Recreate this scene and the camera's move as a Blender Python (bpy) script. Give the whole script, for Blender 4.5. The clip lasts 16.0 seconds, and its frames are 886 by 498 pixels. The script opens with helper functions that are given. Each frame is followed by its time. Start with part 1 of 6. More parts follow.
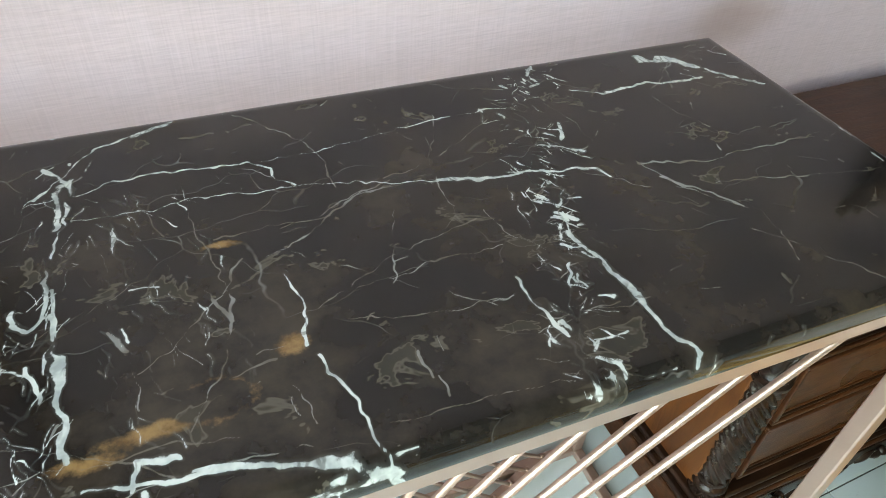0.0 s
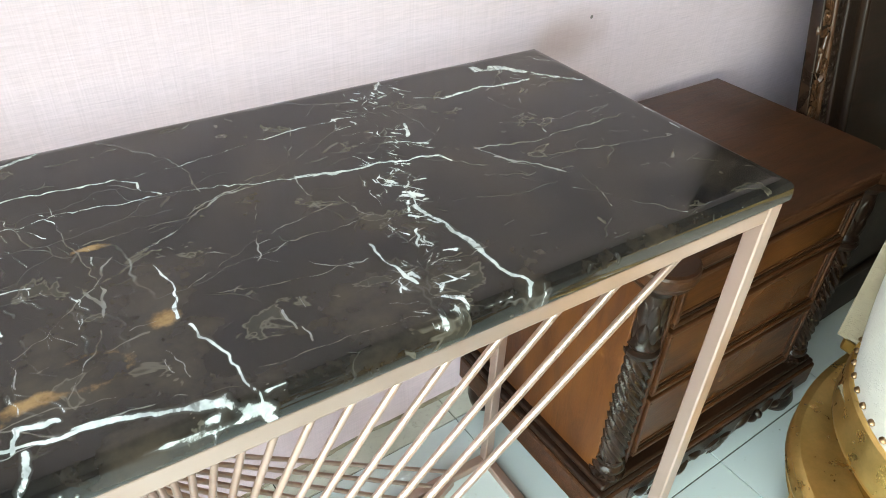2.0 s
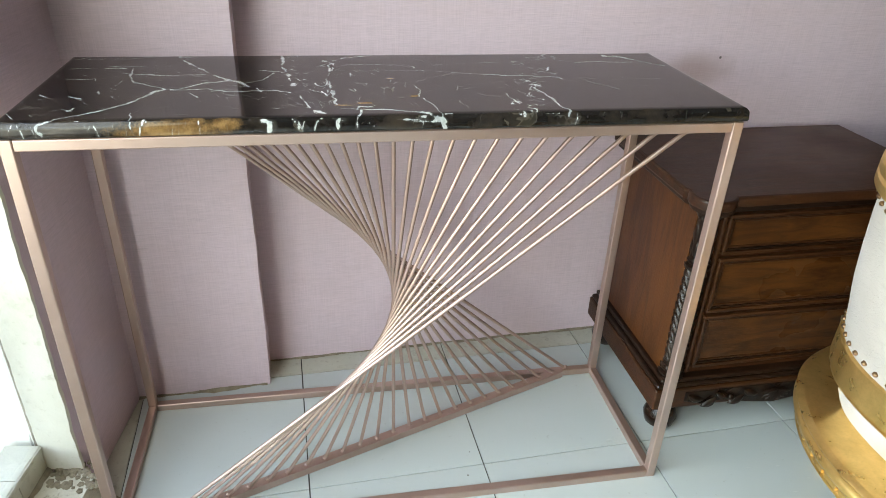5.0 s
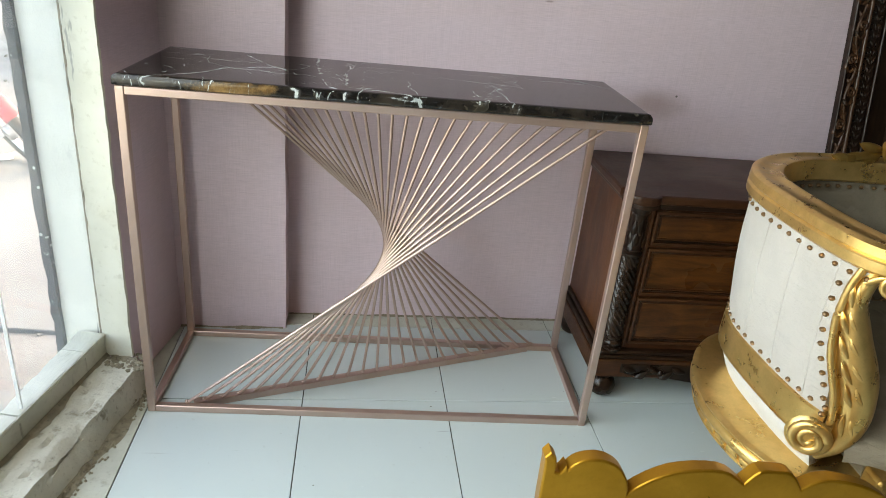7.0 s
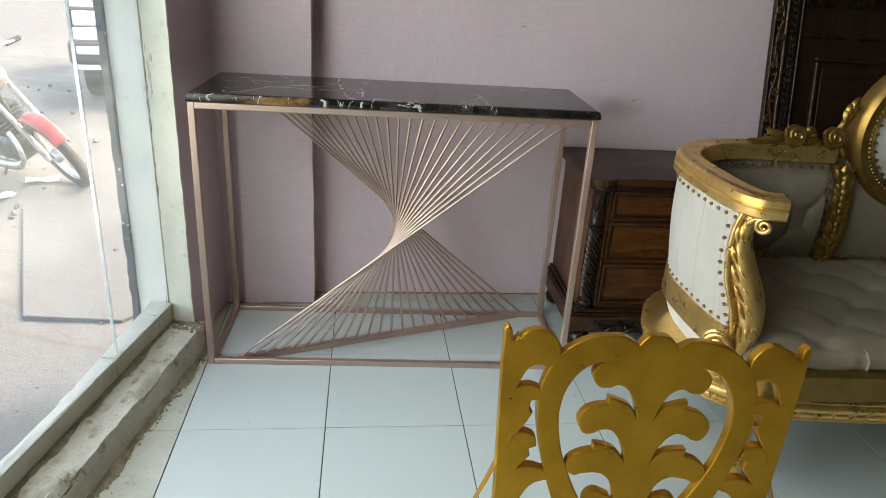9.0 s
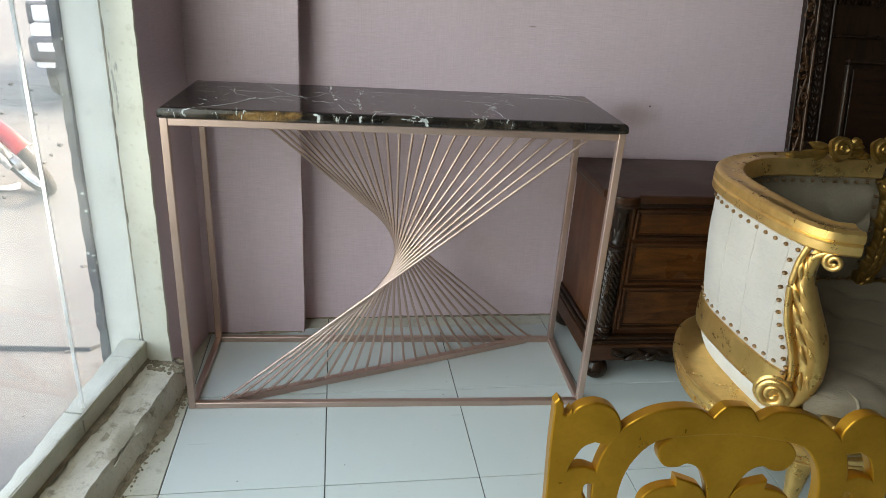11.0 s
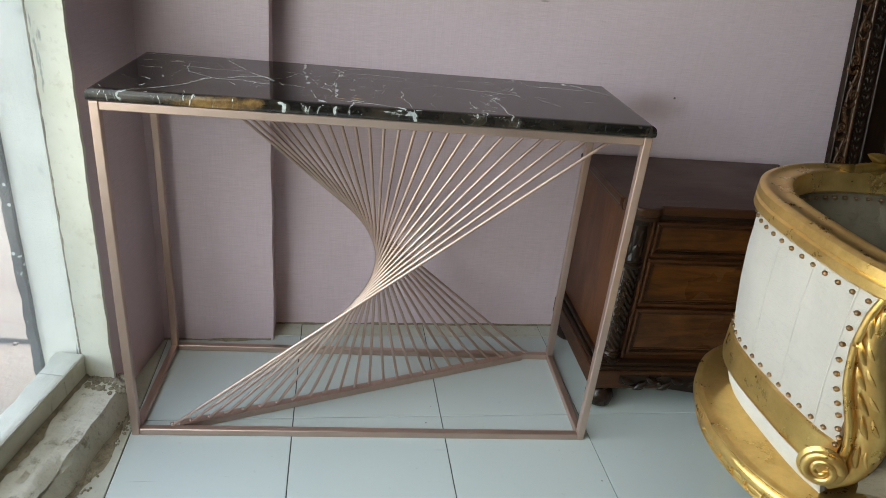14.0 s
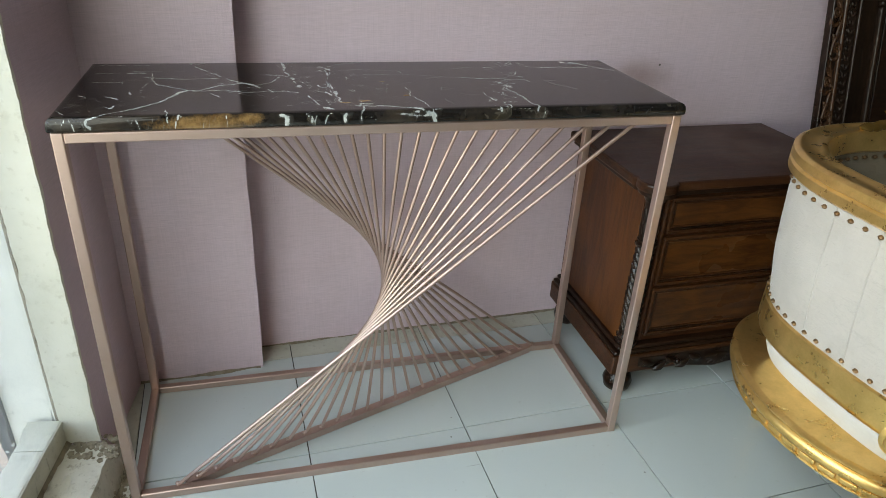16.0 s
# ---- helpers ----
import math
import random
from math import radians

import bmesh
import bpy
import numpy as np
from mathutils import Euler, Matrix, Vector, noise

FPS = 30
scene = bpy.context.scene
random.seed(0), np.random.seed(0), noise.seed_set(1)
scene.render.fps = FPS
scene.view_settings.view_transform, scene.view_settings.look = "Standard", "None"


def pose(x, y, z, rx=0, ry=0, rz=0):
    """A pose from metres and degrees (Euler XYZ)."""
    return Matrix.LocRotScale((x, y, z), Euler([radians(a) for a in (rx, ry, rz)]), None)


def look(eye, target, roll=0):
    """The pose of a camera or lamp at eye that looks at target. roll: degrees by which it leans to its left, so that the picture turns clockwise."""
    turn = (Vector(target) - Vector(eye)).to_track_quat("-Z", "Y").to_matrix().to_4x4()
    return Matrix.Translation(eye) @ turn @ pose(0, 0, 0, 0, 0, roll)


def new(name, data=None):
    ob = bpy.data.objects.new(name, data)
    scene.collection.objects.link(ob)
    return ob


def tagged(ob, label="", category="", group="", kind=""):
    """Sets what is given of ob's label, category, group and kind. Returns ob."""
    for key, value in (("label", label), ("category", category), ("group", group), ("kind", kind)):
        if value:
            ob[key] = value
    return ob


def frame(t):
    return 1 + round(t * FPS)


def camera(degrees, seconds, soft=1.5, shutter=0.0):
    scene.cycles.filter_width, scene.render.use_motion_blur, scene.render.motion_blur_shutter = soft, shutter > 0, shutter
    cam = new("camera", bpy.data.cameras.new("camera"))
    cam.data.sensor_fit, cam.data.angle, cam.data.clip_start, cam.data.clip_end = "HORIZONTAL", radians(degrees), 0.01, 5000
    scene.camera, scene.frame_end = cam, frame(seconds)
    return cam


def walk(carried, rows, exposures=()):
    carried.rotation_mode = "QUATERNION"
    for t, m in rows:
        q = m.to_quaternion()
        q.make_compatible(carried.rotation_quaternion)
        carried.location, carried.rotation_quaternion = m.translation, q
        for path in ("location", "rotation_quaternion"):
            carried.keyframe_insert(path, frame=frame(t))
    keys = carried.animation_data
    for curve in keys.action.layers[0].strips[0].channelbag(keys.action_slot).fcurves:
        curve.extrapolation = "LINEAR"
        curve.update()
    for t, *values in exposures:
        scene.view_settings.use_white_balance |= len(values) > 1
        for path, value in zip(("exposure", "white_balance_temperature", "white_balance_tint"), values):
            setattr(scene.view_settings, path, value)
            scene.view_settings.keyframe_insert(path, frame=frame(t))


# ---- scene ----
cam = camera(65.73, 16.0, soft=0.7)
PATH = [
    (0, (0.5963, -0.1939, 1.2414), (1.2125, 1.1538, -0.1017), 3.72),
    (0.5, (0.6079, -0.2094, 1.2417), (1.3288, 1.1193, -0.0679), 3.18),
    (1, (0.6029, -0.2225, 1.2377), (1.3586, 1.1107, -0.0474), 2.65),
    (1.5, (0.5942, -0.2373, 1.2271), (1.3841, 1.1372, 0.0077), 1.55),
    (2, (0.5928, -0.2972, 1.2256), (1.4911, 1.0363, 0.0361), 2.54),
    (2.5, (0.6230, -0.4626, 1.2304), (1.3817, 1.0003, 0.0972), 4.33),
    (3, (0.5960, -0.5957, 1.2511), (1.1532, 1.0056, 0.1904), 3.85),
    (3.5, (0.5053, -0.7261, 1.2551), (1.0091, 0.9241, 0.2437), 3.03),
    (4, (0.4463, -0.8594, 1.2456), (0.8632, 0.7854, 0.1868), 1.95),
    (4.2, (0.4655, -0.9160, 1.2485), (0.7867, 0.7670, 0.2169), 2.22),
    (6.5, (0.4696, -1.3098, 1.2105), (0.8357, 0.4417, 0.3171), 2.68),
    (7, (0.5924, -1.5363, 1.2160), (0.7762, 0.2803, 0.3998), 5.66),
    (7.5, (0.6128, -1.7665, 1.2331), (0.7474, 0.0653, 0.4416), 3.76),
    (8, (0.6020, -1.9112, 1.2480), (0.7258, -0.0825, 0.4476), 3.43),
    (8.5, (0.6050, -1.9799, 1.2545), (0.7331, -0.1487, 0.4606), 4.56),
    (9, (0.5935, -2.0025, 1.2674), (0.7449, -0.1594, 0.5057), 3.61),
    (9.5, (0.6111, -1.9887, 1.2745), (0.8102, -0.1479, 0.5182), 3.69),
    (9.7, (0.6364, -1.9596, 1.2800), (0.8187, -0.1192, 0.5186), 3.51),
    (11.8, (0.4344, -1.6349, 1.2665), (0.7298, 0.1713, 0.4598), 5.49),
    (12, (0.4283, -1.6173, 1.2733), (0.7397, 0.1715, 0.4348), 6.57),
    (12.5, (0.4421, -1.6131, 1.2757), (0.7859, 0.1662, 0.4295), 4.58),
    (13, (0.4195, -1.5955, 1.2771), (0.8008, 0.1684, 0.4150), 8.95),
    (13.5, (0.4552, -1.5464, 1.2765), (0.7716, 0.2400, 0.4348), 7.57),
    (14, (0.5621, -1.4355, 1.2645), (0.8003, 0.3526, 0.4008), 5.89),
    (14.5, (0.6025, -1.3685, 1.2628), (0.7071, 0.4341, 0.4027), 5.01),
    (15, (0.5364, -1.3100, 1.2538), (0.6426, 0.4726, 0.3532), 2.57),
    (15.5, (0.3981, -1.2503, 1.2646), (0.7029, 0.4991, 0.3446), 1.84),
    (16, (0.3492, -1.2317, 1.2620), (0.8292, 0.4747, 0.3359), 3.14),
]
EV = 3.09
EXPOSURES = [(t, EV + stops, kelvin, 1 if t < 4.5 else 9) for t, stops, kelvin in ((0, 0.97, 8600), (0.5, 1.14, 8600), (1.0, 1.26, 8650), (1.7, 1.34, 8650), (2.5, 1.50, 8550), (3.0, 1.28, 8550), (3.5, 1.02, 8550), (4.2, 0.90, 8550), (5.0, 0.65, 8600), (6.4, 0.25, 8700), (6.9, 0.28, 8700), (7.5, 0.10, 8700), (8.2, 0.0, 8700), (9.5, -0.03, 8700), (12.5, 0.0, 8550), (15.0, 0.05, 8600), (16.0, 0.05, 8600))]
walk(cam, [(t, look(eye, target, roll)) for t, eye, target, roll in PATH], EXPOSURES)

SKY, SUN, DAYLIGHT = 0.15, 0.14, 5.2
BIKE_AT = pose(-1.742, 3.095, -0.41, 0, 0, -34.9) @ pose(0, 0, 0, 26.0)
CAR_AT = pose(-2.09, 5.985, -0.41, 0, 0, 100)

# ---- light ----
world = bpy.data.worlds.new("sky")
scene.world = world
world.use_nodes = True
wn = world.node_tree
sky = wn.nodes.new("ShaderNodeTexSky")
sky.sky_type, sky.sun_disc = 'NISHITA', False
sky.sun_elevation, sky.sun_rotation = radians(48), radians(60)
sky.air_density, sky.dust_density = 1.0, 3.0
wn.nodes["Background"].inputs[1].default_value = SKY
wn.links.new(sky.outputs[0], wn.nodes["Background"].inputs[0])

sun = new("sun", bpy.data.lights.new("sun", 'SUN'))
sun.data.energy, sun.data.angle, sun.data.color = SUN, radians(70), (1.0, 0.95, 0.88)
sun.matrix_world = look((6, 3.4, 7.7), (0, 0, 0))

# daylight of the open sky in the shop window: its length beside the table, and its length towards the shop's front
for eye, aim, wide, high, power in (((-0.235, -0.80, 1.52), (0.755, -0.94, 1.42), 1.5, 1.95, 0.66), ((-0.40, -2.20, 1.45), (0.59, -2.28, 1.30), 1.5, 2.4, 0.85)):
    daylight = new("window_daylight", bpy.data.lights.new("window_daylight", 'AREA'))
    daylight.data.shape, daylight.data.size, daylight.data.size_y = 'RECTANGLE', wide, high
    daylight.data.energy, daylight.data.color = DAYLIGHT * power, (0.74, 0.90, 1.0)
    daylight.matrix_world = look(eye, aim)


# ---- materials ----
class Net:
    """Short hand for building node trees."""

    def __init__(self, name):
        self.mat = bpy.data.materials.new(name)
        self.mat.use_nodes = True
        self.t = self.mat.node_tree
        self.bsdf = self.t.nodes["Principled BSDF"]
        self.pos = self.node("ShaderNodeTexCoord").outputs["Object"]

    def node(self, kind):
        return self.t.nodes.new(kind)

    def feed(self, socket, value):
        if isinstance(value, bpy.types.NodeSocket):
            self.t.links.new(value, socket)
        else:
            socket.default_value = value

    def math(self, op, a, b=0.0, clamp=False):
        n = self.node("ShaderNodeMath")
        n.operation, n.use_clamp = op, clamp
        self.feed(n.inputs[0], a)
        self.feed(n.inputs[1], b)
        return n.outputs[0]

    def vec(self, op, a, b=(0, 0, 0), scale=None):
        n = self.node("ShaderNodeVectorMath")
        n.operation = op
        self.feed(n.inputs[0], a)
        self.feed(n.inputs[1], b)
        if scale is not None:
            self.feed(n.inputs["Scale"], scale)
        return n.outputs["Value"] if op in ("LENGTH", "DOT_PRODUCT") else n.outputs["Vector"]

    def stretch(self, v, s):
        return self.vec("MULTIPLY", v, s)

    def noise(self, v, scale, detail=4.0, rough=0.55, colour=False, distortion=0.0):
        n = self.node("ShaderNodeTexNoise")
        self.feed(n.inputs["Vector"], v)
        n.inputs["Scale"].default_value, n.inputs["Detail"].default_value = scale, detail
        n.inputs["Roughness"].default_value, n.inputs["Distortion"].default_value = rough, distortion
        return n.outputs["Color" if colour else "Fac"]

    def wobble(self, v, scale, detail, rough, size):
        """A small shift of place, from two noises."""
        n = self.node("ShaderNodeCombineXYZ")
        for i, off in ((0, 0.0), (1, 7.3)):
            f = self.noise(self.vec('ADD', v, (off, off * 0.7, off * 0.3)), scale, detail, rough)
            self.feed(n.inputs[i], self.math('MULTIPLY', self.math('SUBTRACT', f, 0.5), size))
        return n.outputs[0]

    def cells(self, v, scale, feature='F1'):
        n = self.node("ShaderNodeTexVoronoi")
        n.feature = feature
        self.feed(n.inputs["Vector"], v)
        n.inputs["Scale"].default_value = scale
        return n.outputs["Distance"]

    def ramp(self, v, lo, hi, a=0.0, b=1.0):
        n = self.node("ShaderNodeMapRange")
        n.interpolation_type = 'SMOOTHSTEP'
        self.feed(n.inputs["Value"], v)
        for k, x in zip(("From Min", "From Max", "To Min", "To Max"), (lo, hi, a, b)):
            self.feed(n.inputs[k], x)
        return n.outputs[0]

    def mix(self, f, a, b):
        n = self.node("ShaderNodeMix")
        n.data_type = 'RGBA'
        self.feed(n.inputs["Factor"], f)
        for s, c in ((n.inputs[6], a), (n.inputs[7], b)):
            self.feed(s, c if isinstance(c, bpy.types.NodeSocket) else (*c, 1.0))
        return n.outputs[2]

    def split(self, v):
        n = self.node("ShaderNodeSeparateXYZ")
        self.feed(n.inputs[0], v)
        return n.outputs

    def random(self):
        return self.node("ShaderNodeObjectInfo").outputs["Random"]

    def bump(self, height, depth, strength=1.0):
        n = self.node("ShaderNodeBump")
        self.feed(n.inputs["Height"], height)
        n.inputs["Distance"].default_value, n.inputs["Strength"].default_value = depth, strength
        self.feed(self.bsdf.inputs["Normal"], n.outputs[0])

    def done(self, colour, rough, metal=0.0, **more):
        self.feed(self.bsdf.inputs["Base Color"], colour if isinstance(colour, bpy.types.NodeSocket) else (*colour, 1.0))
        self.feed(self.bsdf.inputs["Roughness"], rough)
        self.bsdf.inputs["Metallic"].default_value = metal
        for k, v in more.items():
            self.feed(self.bsdf.inputs[k.replace("_", " ")], v)
        return self.mat


def wallpaper():
    n = Net("woven lilac wallpaper")
    weft = n.noise(n.stretch(n.pos, (26, 26, 460)), 1.0, 3, 0.7)
    warp = n.noise(n.stretch(n.pos, (380, 380, 12)), 1.0, 2, 0.6)
    blot = n.noise(n.pos, 2.2, 5, 0.6)
    spots = n.ramp(n.noise(n.pos, 16.0, 3, 0.5), 0.74, 0.80)
    cloth = n.math('ADD', n.math('MULTIPLY', weft, 0.66), n.math('MULTIPLY', warp, 0.34))
    c = n.mix(n.ramp(cloth, 0.30, 0.70), (0.578, 0.452, 0.488), (0.680, 0.536, 0.578))
    c = n.mix(n.ramp(blot, 0.42, 0.75, 0.0, 0.35), c, (0.54, 0.410, 0.43))
    c = n.mix(n.math('MULTIPLY', spots, 0.35), c, (0.36, 0.28, 0.26))
    # slubs: short thick pale and dark threads
    slub = n.noise(n.stretch(n.pos, (14, 14, 210)), 1.0, 2, 0.5)
    c = n.mix(n.ramp(slub, 0.66, 0.74, 0.0, 0.22), c, (0.42, 0.33, 0.35))
    c = n.mix(n.ramp(slub, 0.34, 0.26, 0.0, 0.22), c, (0.74, 0.63, 0.66))
    # a soft brown patch beside the table, and two small marks
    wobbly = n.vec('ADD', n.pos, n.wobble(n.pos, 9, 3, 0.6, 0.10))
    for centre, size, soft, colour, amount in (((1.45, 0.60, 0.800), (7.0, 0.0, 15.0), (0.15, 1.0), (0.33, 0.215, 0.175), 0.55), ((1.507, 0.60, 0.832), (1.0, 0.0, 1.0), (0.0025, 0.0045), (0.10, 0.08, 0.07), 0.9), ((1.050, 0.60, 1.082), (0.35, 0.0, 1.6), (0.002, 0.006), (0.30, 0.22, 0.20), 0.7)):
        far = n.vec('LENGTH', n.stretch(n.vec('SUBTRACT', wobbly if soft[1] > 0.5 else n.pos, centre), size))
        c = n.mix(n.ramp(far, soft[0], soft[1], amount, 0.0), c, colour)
    n.bump(n.math('ADD', cloth, n.math('MULTIPLY', n.noise(n.pos, 7, 2), 3.0)), 0.0012, 0.6)
    return n.done(c, 0.62, Specular_IOR_Level=0.3)


def plaster(name, a, b, scale=6.0, rough=0.75, depth=0.004, grime=(0.30, 0.27, 0.20), amount=0.6, cracks=0.0):
    n = Net(name)
    big = n.noise(n.pos, scale, 6, 0.62)
    fine = n.noise(n.pos, scale * 14, 4, 0.6)
    c = n.mix(n.ramp(big, 0.3, 0.7), a, b)
    c = n.mix(n.math('MULTIPLY', n.ramp(n.noise(n.pos, scale * 2.7, 5, 0.7), 0.55, 0.72), amount), c, grime)
    c = n.mix(n.ramp(fine, 0.56, 0.74, 0.0, 0.35), c, grime)
    if cracks:
        line = n.ramp(n.noise(n.stretch(n.pos, (26, 26, 3.2)), 1.0, 4, 0.55, distortion=0.3), 0.69, 0.72)
        c = n.mix(n.math('MULTIPLY', line, cracks), c, (0.12, 0.12, 0.10))
    n.bump(n.math('ADD', big, n.math('MULTIPLY', fine, 0.3)), depth, 0.7)
    return n.done(c, rough)


def tile_glaze():
    n = Net("pale blue-green glazed floor tile")
    n.pos = n.node("ShaderNodeNewGeometry").outputs["Position"]
    cloud = n.noise(n.pos, 3.0, 5, 0.6)
    speck = n.ramp(n.noise(n.pos, 60, 3, 0.6), 0.66, 0.74)
    dot = n.math('MULTIPLY', n.ramp(n.cells(n.pos, 15.0), 0.030, 0.050, 1.0, 0.0), n.ramp(n.noise(n.pos, 7, 2), 0.50, 0.56))
    scratch = n.math('MULTIPLY', n.ramp(n.noise(n.stretch(n.pos, (5, 85, 5)), 1.0, 3, 0.6, distortion=0.4), 0.70, 0.73), n.ramp(n.noise(n.pos, 4.3, 2), 0.52, 0.62))
    scuff = n.ramp(n.noise(n.stretch(n.pos, (9, 30, 9)), 1.6, 6, 0.7), 0.58, 0.78)
    tone = n.math('MULTIPLY', n.random(), 0.25)
    c = n.mix(n.math('ADD', tone, n.math('MULTIPLY', cloud, 0.5)), (0.555, 0.612, 0.600), (0.50, 0.560, 0.553))
    c = n.mix(n.math('MULTIPLY', speck, 0.25), c, (0.32, 0.32, 0.29))
    c = n.mix(n.math('MULTIPLY', scuff, 0.22), c, (0.47, 0.48, 0.45))
    c = n.mix(n.ramp(n.noise(n.pos, 11, 5, 0.65), 0.68, 0.76, 0.0, 0.35), c, (0.36, 0.34, 0.28))
    c = n.mix(n.math('MULTIPLY', dot, 0.8), c, (0.16, 0.15, 0.13))
    c = n.mix(n.math('MULTIPLY', scratch, 0.55), c, (0.27, 0.28, 0.27))
    n.bump(cloud, 0.0004, 0.3)
    return n.done(c, n.ramp(scuff, 0.0, 1.0, 0.16, 0.40), Specular_IOR_Level=0.55)


def wood(name, dark, mid, rough=0.34, along=(3.0, 26.0, 26.0), coat=0.12):
    n = Net(name)
    fibre = n.noise(n.stretch(n.pos, along), 2.0, 7, 0.65, distortion=0.7)
    pore = n.noise(n.stretch(n.pos, tuple(a * 9 for a in along)), 2.0, 3, 0.6)
    blot = n.noise(n.pos, 4.0, 4, 0.5)
    c = n.mix(n.ramp(fibre, 0.30, 0.68), dark, mid)
    c = n.mix(n.ramp(blot, 0.45, 0.75, 0.0, 0.55), c, dark)
    c = n.mix(n.ramp(pore, 0.58, 0.74, 0.0, 0.32), c, tuple(0.4 * d for d in dark))
    n.bump(n.math('ADD', fibre, pore), 0.0008, 0.5)
    return n.done(c, n.ramp(blot, 0.3, 0.7, rough - 0.06, rough + 0.10), Specular_IOR_Level=0.28, Coat_Weight=coat * 0.5, Coat_Roughness=0.18)


def gold(name, bright, dull, rough, metal, wear=0.5, grain=22.0):
    n = Net(name)
    brush = n.noise(n.pos, grain, 6, 0.65)
    blot = n.noise(n.pos, grain * 0.28, 4, 0.6)
    c = n.mix(n.ramp(n.math('ADD', n.math('MULTIPLY', brush, 0.6), n.math('MULTIPLY', blot, 0.4)), 0.36, 0.66), dull, bright)
    c = n.mix(n.ramp(n.noise(n.pos, grain * 2.2, 5, 0.7), 0.68, 0.84, 0.0, wear), c, tuple(0.5 * v for v in dull))
    leafing = n.noise(n.pos, grain * 11, 4, 0.65)
    c = n.mix(n.ramp(leafing, 0.45, 0.75, 0.0, 0.18), c, tuple(0.7 * v for v in dull))
    n.bump(n.math('ADD', brush, leafing), 0.0003, 0.14)
    return n.done(c, n.ramp(brush, 0.3, 0.7, rough - 0.05, rough + 0.09), metal)


def metal_paint():
    n = Net("satin rose-gold metal paint")
    blot = n.noise(n.pos, 6, 4, 0.5)
    c = n.mix(n.ramp(blot, 0.35, 0.7), (0.535, 0.388, 0.332), (0.475, 0.340, 0.288))
    c = n.mix(n.ramp(n.noise(n.pos, 140, 3, 0.6), 0.64, 0.74, 0.0, 0.10), c, (0.34, 0.24, 0.20))
    return n.done(c, n.ramp(blot, 0.3, 0.7, 0.34, 0.40), 0.82)


def cloth(name, a, b, weave=420.0, rough=0.85, stain=(0.35, 0.29, 0.22), sheen=0.2):
    n = Net(name)
    x = n.noise(n.stretch(n.pos, (weave, weave, 40)), 1.0, 2)
    z = n.noise(n.stretch(n.pos, (40, 40, weave)), 1.0, 2)
    w = n.math('ADD', x, z)
    blot = n.noise(n.pos, 6, 5, 0.6)
    c = n.mix(n.ramp(blot, 0.32, 0.7), a, b)
    crease = n.noise(n.vec('ADD', n.stretch(n.pos, (26, 26, 75)), n.wobble(n.pos, 18, 3, 0.6, 1.6)), 1.0, 5, 0.62)
    fold = n.math('ABSOLUTE', n.math('SUBTRACT', crease, 0.5))
    c = n.mix(n.ramp(w, 0.8, 1.25, 0.0, 0.10), c, tuple(0.7 * v for v in b))
    # fold lines darkened in the colour too, as the shade inside creases
    c = n.mix(n.math('MULTIPLY', n.ramp(fold, 0.0, 0.022, 0.30, 0.0), n.ramp(n.noise(n.pos, 9, 3), 0.45, 0.7)), c, tuple(0.62 * v for v in b))
    c = n.mix(n.ramp(n.noise(n.pos, 15, 5, 0.7), 0.62, 0.8, 0.0, 0.3), c, stain)
    n.bump(n.math('ADD', n.math('MULTIPLY', w, 0.35), n.math('ADD', n.math('MULTIPLY', blot, 2.0), n.ramp(fold, 0.0, 0.05, 0.0, 0.45))), 0.0012, 0.6)
    return n.done(c, rough, Sheen_Weight=sheen)


def plain(name, colour, rough, metal=0.0, grain=60.0, spread=0.25, depth=0.0005, **more):
    n = Net(name)
    f = n.noise(n.pos, grain, 5, 0.6)
    c = n.mix(n.ramp(f, 0.3, 0.7), tuple(v * (1 - spread) for v in colour), tuple(min(1, v * (1 + spread)) for v in colour))
    n.bump(f, depth, 0.5)
    return n.done(c, rough, metal, **more)


